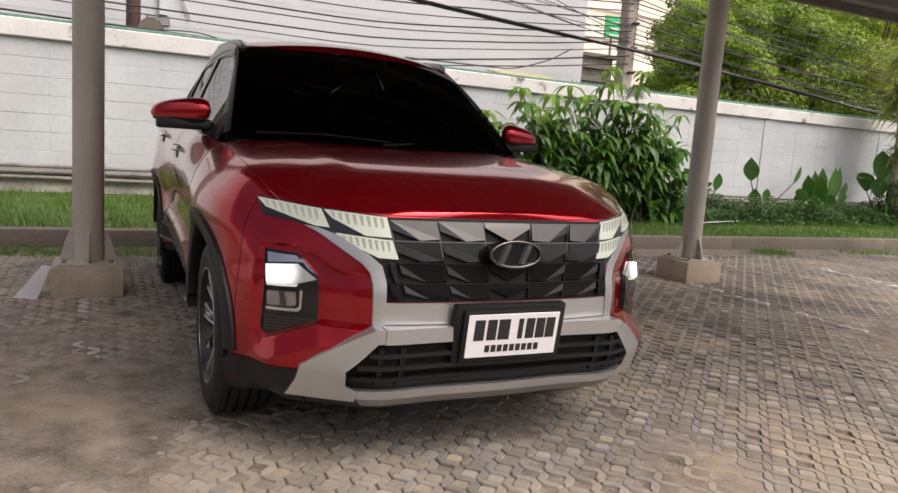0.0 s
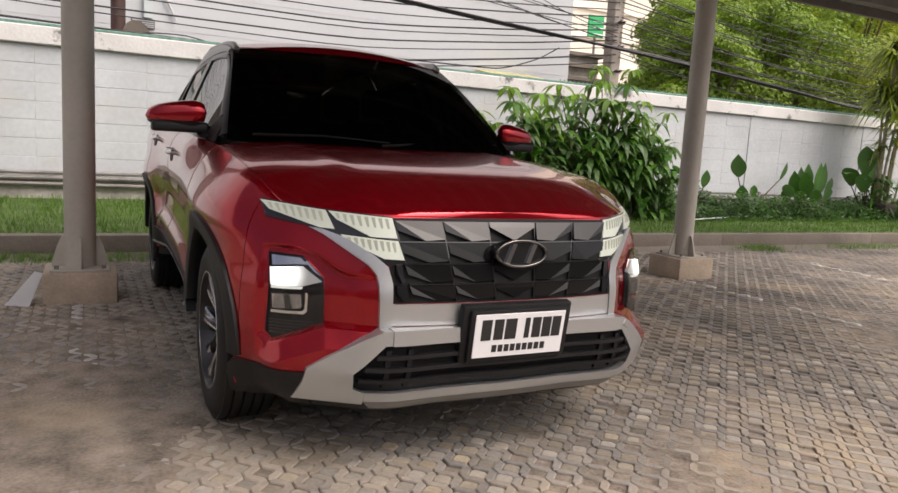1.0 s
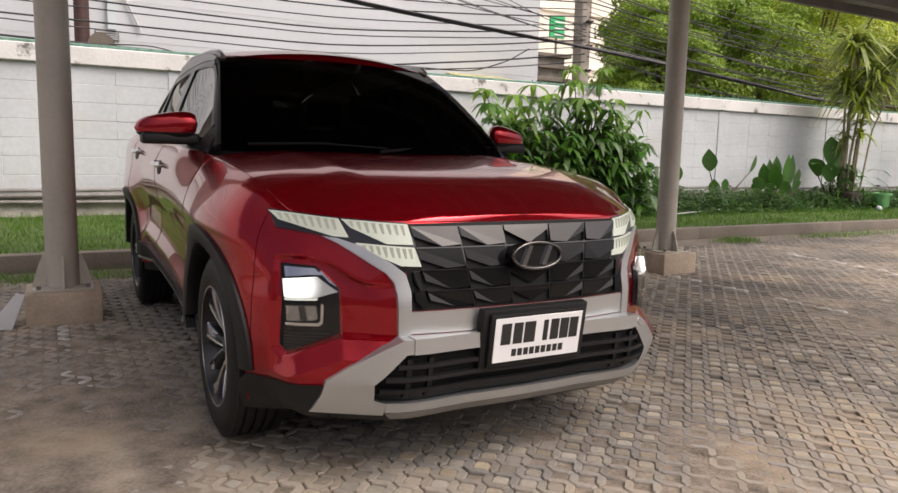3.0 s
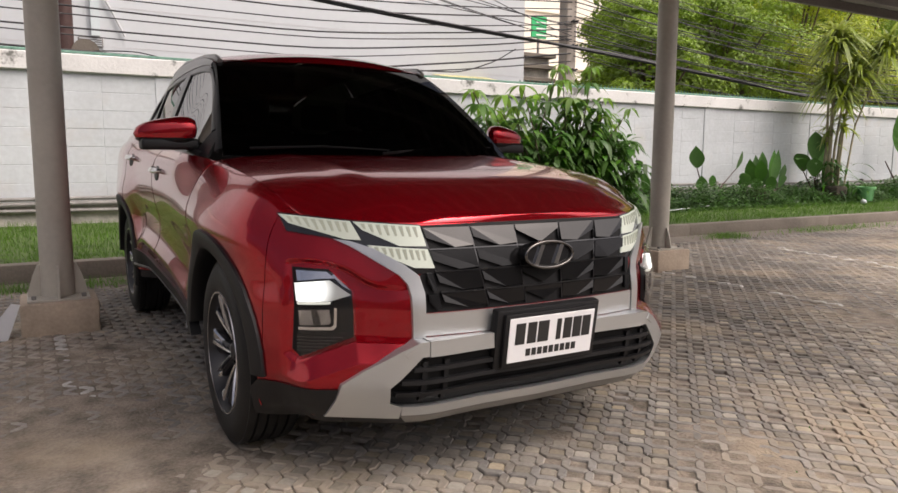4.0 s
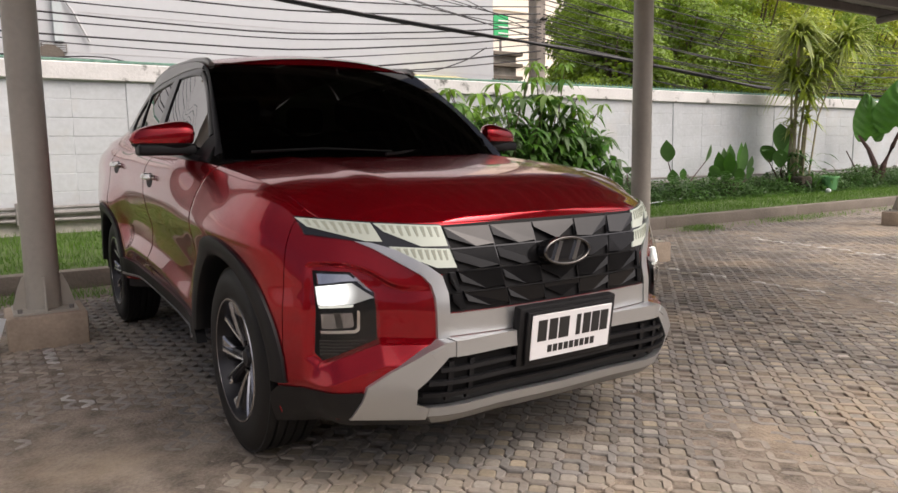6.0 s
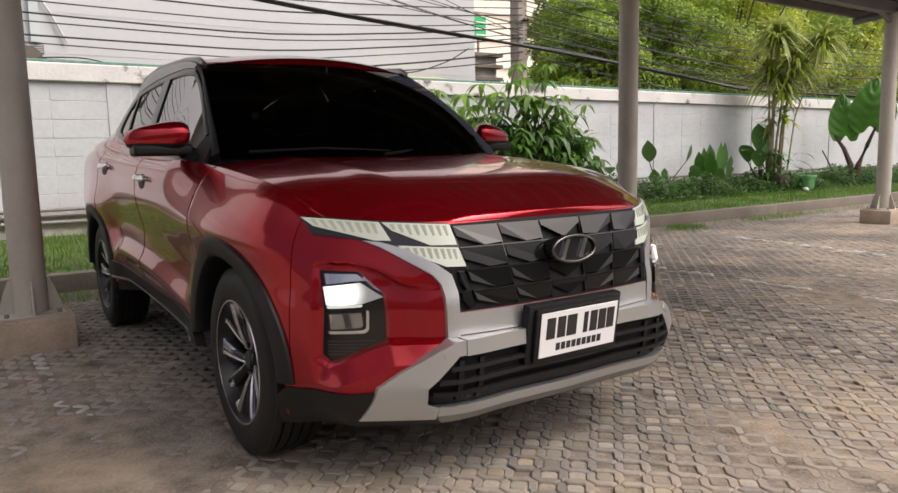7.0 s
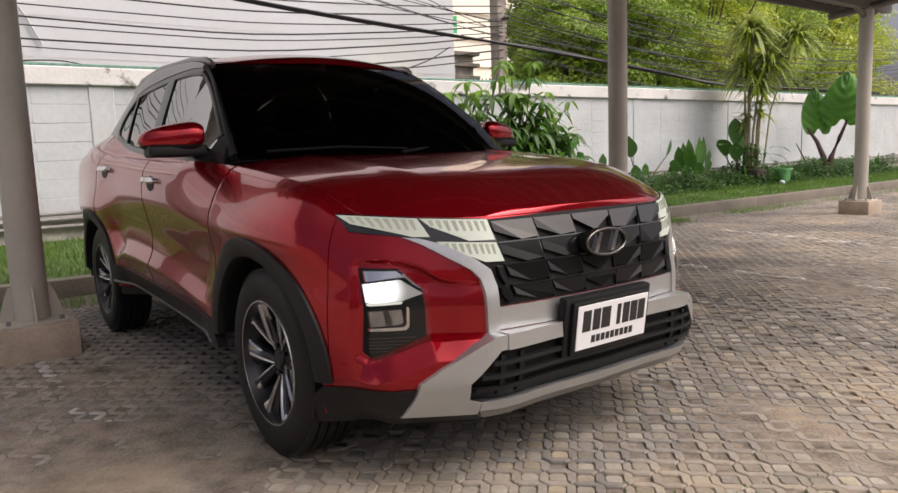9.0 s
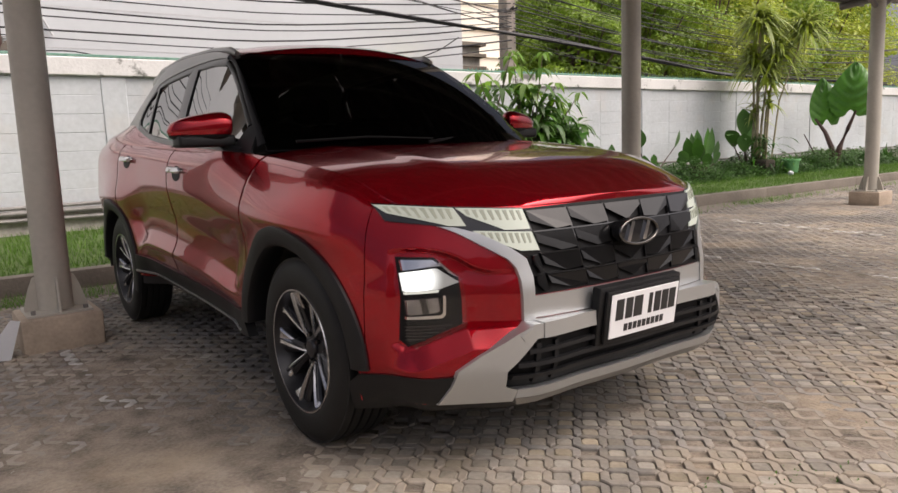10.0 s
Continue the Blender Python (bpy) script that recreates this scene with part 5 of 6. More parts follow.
# wheels
def wheel_parts(sg, ya, steer):
    hub = new("wheel")
    hub.parent = car
    hub.location = (sg * 0.752, ya, HUB_Z)
    hub.rotation_euler = (0, 0, radians(steer))
    tyre = bmesh.new()
    prof = [(0.216, 0.098), (0.224, 0.104), (0.24, 0.108), (0.27, 0.110), (0.295, 0.107), (0.312, 0.099), (0.324, 0.088)]
    for x in (0.078, 0.042, 0.006, -0.030, -0.066):
        prof += [(0.3325, x + 0.011), (0.3340, x), (0.3340, x - 0.014), (0.323, x - 0.0165), (0.323, x - 0.0225)]
    prof += [(0.324, -0.090), (0.312, -0.101), (0.29, -0.110), (0.24, -0.112), (0.216, -0.098)]
    turn = Matrix.Rotation(radians(90) * sg, 4, "Y")
    lathe(tyre, prof, 72, turn)
    part("tyre", tyre, M_RUBBER, hub, "black road tyre")
    rim = bmesh.new()
    lathe(rim, [(0.224, 0.100), (0.221, 0.106), (0.214, 0.106), (0.211, 0.098), (0.200, 0.066), (0.192, 0.02), (0.185, -0.07), (0.0, -0.075)], 64, turn)
    part("rim", rim, M_RIMDARK, hub, "two-tone machined alloy rim")
    lip = bmesh.new()
    lathe(lip, [(0.2245, 0.1005), (0.2220, 0.1068), (0.2165, 0.1068), (0.2155, 0.1005)], 64, turn)
    part("rim_lip", lip, M_RIM, hub)
    cup = bmesh.new()
    lathe(cup, [(0.0, 0.066), (0.028, 0.066), (0.032, 0.062), (0.034, 0.05), (0.068, 0.045), (0.078, 0.03), (0.078, -0.03)], 32, turn)
    part("hub_cap", cup, M_RIMDARK, hub)
    disc = bmesh.new()
    lathe(disc, [(0.06, -0.02), (0.145, -0.02), (0.145, -0.04), (0.06, -0.04)], 40, turn)
    part("brake_disc", disc, M_CHROMEDARK, hub)
    for k in range(5):
        base_a = 2 * math.pi * k / 5 + 0.31
        nut = bmesh.new()
        bmesh.ops.create_cone(nut, segments=8, radius1=0.009, radius2=0.008, depth=0.02, cap_ends=True)
        bmesh.ops.transform(nut, matrix=turn @ Matrix.Rotation(base_a, 4, "Z") @ Matrix.Translation((0.052, 0, 0.05)), verts=nut.verts)
        part("wheel_nut", nut, M_CHROMEDARK, hub)
        # each spoke: a long straight blade, a shorter branch, and a dark web that joins them
        for nm, (a0, ra, wa), (a1, rb, wb), mat, hgt in (("spoke", (0.40, 0.046, 0.0045), (0.02, 0.217, 0.013), M_RIM, 0.0), ("spoke_cap", (0.06, 0.140, 0.010), (-0.10, 0.217, 0.030), M_RIM, -0.003), ("spoke_branch", (0.44, 0.050, 0.003), (0.60, 0.217, 0.0095), M_RIM, -0.006), ("spoke_cap", (0.60, 0.165, 0.006), (0.68, 0.217, 0.017), M_RIM, -0.008),
                                                         ("spoke_web", (0.30, 0.045, 0.014), (0.10, 0.214, 0.034), M_RIMDARK, -0.016), ("spoke_web", (0.52, 0.045, 0.010), (0.64, 0.214, 0.022), M_RIMDARK, -0.020)):
            sp = bmesh.new()
            pa = Vector((ra * math.cos(base_a + a0), ra * math.sin(base_a + a0), 0))
            pb = Vector((rb * math.cos(base_a + a1), rb * math.sin(base_a + a1), 0))
            tv = Vector((0, 0, 1)).cross((pb - pa).normalized())
            dn = Vector((0, 0, 1))
            rows = []
            for v in np.linspace(0, 1, 7):
                w = wa + (wb - wa) * v ** 1.3
                c = pa.lerp(pb, v) + dn * (0.058 + 0.040 * v ** 0.8 + hgt - 0.006 * v ** 6)
                rows.append([c - tv * w - dn * 0.034, c - tv * w - dn * 0.006, c - tv * (w * 0.72), c + tv * (w * 0.45) + dn * 0.002, c + tv * w - dn * 0.005, c + tv * w - dn * 0.034])
            grid(sp, rows)
            bmesh.ops.transform(sp, matrix=turn, verts=sp.verts)
            part(nm, sp, mat, hub, smooth=False)
    return hub


for sg, _ in SIDES:
    for ya, steer in ((AXLE_F, 0.0), (AXLE_R, 0.0)):
        wheel_parts(sg, ya, steer)

# ---- plants ----
class Bag:
    """Vertices and faces of one mesh, gathered leaf by leaf."""
    def __init__(self):
        self.v, self.f = [], []

    def leaf(self, base, way, length, width, droop=0.3, seg=4, fold=0.12, tip=0.9, side=None):
        base, way = Vector(base), Vector(way).normalized()
        side = Vector(side) if side else way.cross(Vector((0, 0, 1)))
        if side.length < 0.05:
            side = Vector((1, 0, 0))
        side = side.normalized()
        up = side.cross(way).normalized()
        n0 = len(self.v)
        for i in range(seg + 1):
            t = i / seg
            c = base + way * (length * t) + Vector((0, 0, -droop * length * t * t))
            w = width * 0.5 * max(0.03, math.sin(math.pi * min(1, 0.04 + 0.96 * t) ** tip))
            self.v += [tuple(c - side * w + up * fold * w), tuple(c), tuple(c + side * w + up * fold * w)]
        for i in range(seg):
            a = n0 + 3 * i
            self.f += [(a, a + 1, a + 4, a + 3), (a + 1, a + 2, a + 5, a + 4)]

    def blade(self, base, way, length, width):
        base, way = Vector(base), Vector(way)
        n = len(self.v)
        side = Vector((way.y, -way.x, 0))
        side = (side.normalized() if side.length > 1e-4 else Vector((1, 0, 0))) * width * 0.5
        self.v += [tuple(base - side), tuple(base + side), tuple(base + way * length)]
        self.f.append((n, n + 1, n + 2))

    def card(self, c, a, b):
        n = len(self.v)
        c, a, b = Vector(c), Vector(a), Vector(b)
        self.v += [tuple(c - a), tuple(c + b * 0.8), tuple(c + a), tuple(c - b * 0.8)]
        self.f.append((n, n + 1, n + 2, n + 3))

    def made(self, name, mat, parent=None):
        me = bpy.data.meshes.new(name)
        me.from_pydata(self.v, [], self.f)
        me.materials.append(mat)
        for p in me.polygons:
            p.use_smooth = True
        ob = new(name, me)
        if parent:
            ob.parent = parent
        return ob


def local(bag, origin):
    ox, oy, oz = origin
    bag.v = [(x - ox, y - oy, z - oz) for x, y, z in bag.v]
    return bag


def rand_way(rng, zmin=-1.0, zmax=1.0):
    a, z = rng.uniform(0, 2 * math.pi), rng.uniform(zmin, zmax)
    r = math.sqrt(max(0, 1 - z * z))
    return Vector((r * math.cos(a), r * math.sin(a), z))


# grass
rng = random.Random(4)
g = Bag()
for i in range(52000):
    x, y = rng.uniform(-5.5, 19), rng.uniform(KERB_Y + 0.14, WALL_Y - 0.05)
    if y > 6.25 and x > 2.5 and rng.random() < 0.85:
        continue
    tuft = noise.noise((x * 1.7, y * 1.7, 2.0))
    h = rng.uniform(0.035, 0.085) * (1 + 0.5 * tuft)
    g.blade((x, y, lawn_z(x, y) - 0.005), (rng.uniform(-0.5, 0.5), rng.uniform(-0.6, 0.3), 1), h, rng.uniform(0.006, 0.011))
for i in range(5200):
    # tufts that lean over the kerb and grow in the gutter
    x = rng.choice((rng.gauss(8.6, 0.6), rng.gauss(-1.6, 0.5), rng.gauss(6.5, 0.2), rng.uniform(9, 15), rng.uniform(-3.4, 0.3), rng.uniform(-3.4, -0.4)))
    y = KERB_Y - abs(rng.gauss(0.10, 0.12)) - 0.02
    g.blade((x, y, 0.0), (rng.uniform(-0.6, 0.6), rng.uniform(-0.6, 0.6), 0.8), rng.uniform(0.03, 0.10), 0.007)
tagged(g.made("grass", M_GRASS), "short green lawn grass", "grass", kind="stuff")
g = Bag()
for cx, cy, n in ((-0.08, -0.24, 14), (0.22, -0.37, 22), (0.26, -0.44, 20), (0.125, -0.31, 10), (1.15, -0.1, 8), (0.75, -0.3, 6)):
    for i in range(n):
        x, y = rng.gauss(cx, 0.045), rng.gauss(cy, 0.03)
        g.leaf((x, y, -0.012), (rng.uniform(-1, 1), rng.uniform(-1, 1), 0.9), rng.uniform(0.012, 0.03), 0.008, 0.3, 2)
tagged(g.made("paving_weeds", M_LEAF), "small weeds growing in the paving joints", "weeds", kind="stuff")

# bed of low ground cover along the wall
c = Bag()
for i in range(30000):
    x = rng.uniform(5.9, 18)
    y = rng.uniform(6.05, 7.35)
    hump = (0.17 + 0.34 * max(0, noise.noise((x * 1.3, y * 1.6, 9)) + 0.35)) * smooth(6.0, 6.45, y)
    z = lawn_z(x, y) + rng.uniform(0.0, 1.0) * float(hump)
    c.leaf((x, y, z), rand_way(rng, -0.1, 0.9), rng.uniform(0.05, 0.10), rng.uniform(0.03, 0.055), 0.4, 2)
tagged(c.made("ground_cover", M_COVER), "low leafy ground cover at the wall's foot", "ground cover", kind="stuff")


def bush():
    t = thing("shrub", "tall green shrub with whorls of drooping leaves by the wall", "shrub", at=(4.9, 6.35, 0.22))
    rng = random.Random(11)
    stems, dark, young, broad = bmesh.new(), Bag(), Bag(), Bag()
    tips = []
    crest = pchip([(3.2, 1.80), (3.6, 1.86), (4.1, 1.92), (4.35, 1.86), (4.5, 1.70), (4.62, 1.76), (4.78, 2.16), (5.02, 2.28), (5.34, 2.22), (5.55, 1.82), (6.0, 1.68), (6.3, 1.38), (6.55, 0.95)])
    for i in range(118):
        tx = rng.uniform(3.25, 6.45)
        if i >= 110:
            tx = (3.35, 3.75, 4.1, 4.35, 4.80, 5.04, 5.30, 5.95)[i - 110]
        bx, by = 4.9 + (tx - 4.9) * 0.45 + rng.gauss(0, 0.15), rng.gauss(6.35, 0.15)
        hi = float(crest(tx)) - (0.0 if i >= 110 else rng.uniform(0.12, 0.95) + (0.12 if tx < 4.5 else 0.22 if tx < 5.45 else 0.0))
        ty = 6.3 + rng.uniform(-0.45, 0.45)
        pts = [Vector((bx, by, 0.2))]
        for k in (0.35, 0.7, 1.0):
            pts.append(Vector((bx + (tx - bx) * k ** 1.4, by + (ty - by) * k, 0.2 + (hi - 0.2) * k)))
        tube(stems, [p - Vector((4.9, 6.35, 0.22)) for p in pts], [0.016, 0.012, 0.009, 0.005], 5)
        for k in (0.34, 0.50, 0.64, 0.77, 0.89, 1.0):
            j = k * 3
            a, b = pts[min(int(j), 2)], pts[min(int(j) + 1, 3)]
            tips.append((a.lerp(b, j - int(j) if k < 1 else 1), k, hi))
    for p, k, hi in tips:
        if p.z > float(crest(p.x)) + 0.02:
            continue
        top = k == 1.0 and hi > 1.45
        bag = young if (top or (k > 0.85 and rng.random() < 0.35 and p.z > 1.3)) else dark
        n = rng.randint(5, 8)
        a0 = rng.uniform(0, 6.28)
        size = rng.uniform(0.15, 0.25)
        for q in range(n):
            a = a0 + 6.283 * q / n
            way = Vector((math.cos(a), math.sin(a), rng.uniform(-0.15, 0.45)))
            st = p + way * 0.03
            bag.leaf(st, way, size * rng.uniform(0.8, 1.15), size * 0.37, rng.uniform(0.55, 1.25), 4)
    for i in range(420):
        x = rng.uniform(3.6, 6.4)
        y = rng.uniform(5.85, 6.8)
        z = rng.uniform(0.25, 0.80 * float(crest(x)))
        broad.leaf((x, y, z), (rng.uniform(-1, 1), rng.uniform(-1, 0.5), rng.uniform(0.0, 0.9)), rng.uniform(0.18, 0.32), rng.uniform(0.08, 0.13), rng.uniform(0.3, 0.9), 4)
    part("stem", stems, M_BARK, t)
    o = (4.9, 6.35, 0.22)
    for nm, bag, m, lab in (("foliage", dark, M_LEAF, "dark green narrow leaves"), ("young_leaves", young, M_LEAFYOUNG, "fresh yellow-green top leaves"), ("broad_leaves", broad, M_LEAFBROAD, "")):
        ob = local(bag, o).made(nm, m, t)
        if lab:
            tagged(ob, lab)
    return t


bush()


def upright_plant(name, label, at, leaves, mat, stalk=0.03, category="plant", group=""):
    """A clump of broad leaves on stalks: (lean x, lean y, stalk height, leaf length, width, droop)."""
    t = thing(name, label, category, group, at)
    st = bmesh.new()
    for lx, ly, hs, ll, lw, dr in leaves:
        p0, p1 = Vector((lx * 0.1, ly * 0.1, 0)), Vector((lx, ly, hs))
        tube(st, [p0, p0.lerp(p1, 0.5) + Vector((0, 0, 0.03)), p1], [0.014, 0.011, 0.008], 6)
        b = Bag()
        d = p1 - p0
        b.leaf(p1, (d.x * 0.6, d.y * 0.6 - 0.02, 1.0) if dr < 0.9 else (d.x, d.y, 0.35), ll, lw, dr, 7, 0.25, 0.85, side=(0.9, -0.45 + lx, 0))
        b.made("leaf", mat, t)
    part("stalk", st, M_STALK, t)
    return t


upright_plant("canna_clump", "clump of upright paddle-shaped leaves against the wall", (10.08, 6.75, 0.24),
              [(-0.22, -0.12, 0.36, 0.54, 0.22, 0.25), (0.12, 0.12, 0.42, 0.56, 0.22, 0.12), (-0.02, -0.16, 0.22, 0.46, 0.20, 0.45), (0.38, -0.08, 0.26, 0.46, 0.20, 0.5), (-0.30, 0.0, 0.34, 0.52, 0.22, 0.15), (-0.12, -0.1, 0.30, 0.50, 0.19, 0.2), (0.02, 0.05, 0.34, 0.58, 0.19, 0.1), (0.22, -0.05, 0.34, 0.66, 0.21, 0.08), (0.32, 0.08, 0.40, 0.62, 0.20, 0.1),
               (-0.42, 0.05, 0.22, 0.42, 0.16, 0.5), (0.1, -0.12, 0.2, 0.4, 0.16, 0.4), (-0.05, 0.1, 0.40, 0.5, 0.17, 0.1), (-0.5, -0.05, 0.30, 0.46, 0.20, 0.45), (0.48, 0.0, 0.34, 0.52, 0.2, 0.3), (-0.35, -0.15, 0.24, 0.44, 0.2, 0.55)], M_LEAFCANNA, category="canna", group="clumps by the wall")
upright_plant("taro_plant", "young taro plant with heart-shaped leaves on long stalks", (8.76, 6.85, 0.24),
              [(-0.28, 0.0, 0.62, 0.42, 0.26, 0.1), (0.72, 0.0, 0.60, 0.38, 0.20, 0.1), (-0.20, -0.05, 0.22, 0.34, 0.20, 0.2), (0.10, 0.0, 0.30, 0.28, 0.14, 0.3), (-0.1, -0.1, 0.08, 0.28, 0.16, 0.8)], M_LEAFCANNA, category="taro", group="clumps by the wall")
upright_plant("taro_plant", "small taro plant with two leaves against the wall", (7.62, 6.95, 0.24),
              [(0.20, 0.0, 0.42, 0.36, 0.17, 0.2), (0.02, 0.05, 0.44, 0.30, 0.2, 0.7), (-0.22, 0.0, 0.2, 0.42, 0.15, 0.1)], M_LEAFCANNA, category="taro", group="clumps by the wall")
upright_plant("banana_plant", "young banana plant with broad torn leaves", (11.90, 6.85, 0.24),
              [(-0.55, 0.0, 0.62, 0.55, 0.24, 0.7), (-0.15, 0.0, 0.75, 0.85, 0.34, 0.35), (0.12, 0.1, 0.6, 0.85, 0.36, 0.3), (-0.42, 0.05, 0.55, 0.7, 0.30, 0.5), (-0.3, -0.1, 0.45, 0.6, 0.30, 0.4), (0.3, -0.1, 0.4, 0.6, 0.26, 0.5), (0.0, -0.15, 0.3, 0.7, 0.28, 0.25)], M_LEAFBROAD, category="banana plant")


def yucca():
    at = (11.9, 6.6, 0.24)
    t = thing("dracaena", "tall dracaena with rosettes of yellow-green strap leaves", "dracaena", at=at)
    t.rotation_euler = (0, 0, radians(-55))
    rng = random.Random(21)
    heads = []
    for x0, x1, y1, h, r, n, R in ((-0.05, -0.04, 0.0, 3.00, 0.036, 150, 0.92), (0.06, 0.30, 0.05, 2.40, 0.030, 120, 0.85), (0.20, 0.80, 0.1, 2.84, 0.018, 150, 0.85), (-0.10, -0.14, 0.05, 2.30, 0.026, 110, 0.80), (0.00, 0.12, -0.05, 1.95, 0.026, 70, 0.7), (-0.14, -0.10, 0.1, 1.3, 0.022, 22, 0.5), (0.12, 0.16, -0.1, 1.5, 0.022, 22, 0.5)):
        tr = bmesh.new()
        tube(tr, [(x0, 0, 0), (x0 + (x1 - x0) * 0.25, y1 * 0.5, h * 0.5), (x1, y1, h)], [r, r * 0.9, r * 0.8], 8)
        part("trunk", tr, M_STEM, t)
        heads.append((x1, y1, h, n, R))
    for hx, hy, hz, n, R in heads:
        b = Bag()
        for i in range(int(n * 1.5)):
            way = rand_way(rng, -0.3, 1.0)
            way.z += 0.25
            b.leaf((hx, hy, hz - 0.25 + 0.35 * rng.random()), way, R * rng.uniform(0.45, 1.0), rng.uniform(0.05, 0.08), rng.uniform(0.3, 1.05), 6, 0.25, 0.6)
        b.made("rosette", M_YUCCA, t)
    b = Bag()
    for i in range(90):
        b.leaf((rng.gauss(0, 0.2), rng.gauss(-0.1, 0.1), rng.uniform(0.05, 0.7)), rand_way(rng, 0.1, 0.9), rng.uniform(0.3, 0.6), 0.05, 0.6, 4)
    b.made("basal_leaves", M_LEAFCANNA, t)
    return t


yucca()


def elephant_ear():
    at = (14.90, 6.5, 0.26)
    t = thing("elephant_ear", "elephant-ear plant with two huge heart-shaped leaves", "elephant ear", at=at)
    t.rotation_euler = (0, 0, radians(-58))
    st = bmesh.new()
    tube(st, [(-0.02, 0, -0.05), (0.06, 0, 0.40), (0.20, -0.03, 0.80), (0.34, -0.10, 1.20)], [0.085, 0.06, 0.045, 0.025], 8)
    tube(st, [(-0.05, 0, -0.05), (-0.10, 0, 0.40), (-0.24, 0.02, 0.75), (-0.44, 0.05, 1.05)], [0.085, 0.06, 0.045, 0.025], 8)
    tube(st, [(-0.3, 0.1, 0), (-0.55, 0.1, 0.5), (-0.66, 0.1, 0.72)], [0.02, 0.016, 0.012], 6)
    part("stalk", st, M_STALK, t)
    for cx, cy, cz, H, W, tilt, sweep in ((0.28, -0.10, 1.52, 1.20, 0.94, 0.08, 0.05), (-0.26, 0.10, 1.30, 1.08, 0.62, -0.10, -0.60)):
        bm = bmesh.new()
        rows = []
        for v in np.linspace(0.02, 1, 34):
            row = []
            w = W * 0.5 * (math.sin(math.pi * (0.13 + 0.87 * v) ** 0.8) ** 0.75 if v < 1 else 0.02)
            for u in np.linspace(-1, 1, 19):
                notch = 0.16 * H * math.exp(-(u / 0.28) ** 2) * (1 - v) ** 3
                rib = 0.032 * math.cos(34 * (v - 0.30 * abs(u))) * min(1.0, 4 * abs(u))
                x = u * w
                z = cz - H * 0.42 + H * v + notch
                y = cy - 0.10 * math.sin(math.pi * v) + 0.16 * u * u + rib * 0.8 + sweep * x * 0.5
                row.append((cx + x + tilt * (v - 0.5) * H, y, z + 0.05 * abs(u)))
            rows.append(row)
        grid(bm, rows)
        part("leaf", bm, M_LEAFBROAD, t, "huge ribbed heart-shaped leaf")
    return t


elephant_ear()
for px_, py_, n, L, seed in ((13.35, 6.7, 60, 0.5, 3), (12.75, 6.75, 45, 0.5, 5), (14.0, 6.6, 60, 0.45, 8), (16.2, 6.6, 60, 0.6, 13), (17.5, 6.6, 60, 0.6, 15), (12.0, 6.35, 50, 0.4, 17)):
    rng = random.Random(seed)
    t = thing("strap_plant", "low clump of arching strap leaves", "plant", "strap-leaved clumps", (px_, py_, 0.24))
    b = Bag()
    for i in range(n):
        b.leaf((rng.gauss(0, 0.06), rng.gauss(0, 0.05), 0.05), rand_way(rng, 0.25, 1.0), L * rng.uniform(0.6, 1.1), 0.045, rng.uniform(0.2, 0.7), 5, 0.15, 0.7)
    b.made("leaves", M_LEAFCANNA, t)


def tree(x, y, height, radius, seed, leafmat, n=5200, size=0.16):
    t = thing("tree", "dense leafy green tree beyond the wall", "tree", "trees behind the wall", (x, y, 0))
    rng = random.Random(seed)
    tr = bmesh.new()
    tube(tr, [(0, 0, 0), (0.1, 0, height * 0.25), (-0.05, 0.1, height * 0.5), (0.1, 0, height * 0.8)], [0.20, 0.17, 0.13, 0.05], 8)
    lobes = []
    for i in range(64):
        d = rand_way(rng, -0.45, 1.0)
        k = rng.uniform(0.62, 1.0)
        c = Vector((d.x * radius * k, d.y * radius * k, height * 0.52 + d.z * height * 0.42 * k))
        lobes.append((c, radius * rng.uniform(0.17, 0.30)))
        if i % 2:
            tube(tr, [(0, 0, height * 0.35), tuple(c * 0.55 + Vector((0, 0, height * 0.12))), tuple(c)], [0.07, 0.045, 0.02], 5)
    part("trunk", tr, M_BARK, t)
    b = Bag()
    for i in range(n):
        c, r = lobes[i % len(lobes)]
        if i % 6 == 0:
            # leaves deep in the crown
            d = rand_way(rng)
            p = Vector((d.x * radius * 0.72, d.y * radius * 0.72, height * 0.5 + d.z * height * 0.32)) * rng.uniform(0.8, 1.05)
        else:
            d = rand_way(rng, -0.35, 1.0)
            p = c + Vector((d.x, d.y, d.z * 0.75)) * r * (1.0 - 0.45 * rng.random() ** 2)
        face = d + 0.6 * rand_way(rng) + Vector((0, 0, 0.5))
        a = face.cross(rand_way(rng))
        if a.length < 0.1:
            continue
        a.normalize()
        s_ = size * rng.uniform(0.6, 1.3) * (1.6 if i % 6 == 0 else 1.0)
        b.card(p, a * s_ * 0.5, face.cross(a).normalized() * s_ * 0.30)
    b.made("crown", leafmat, t)
    return t


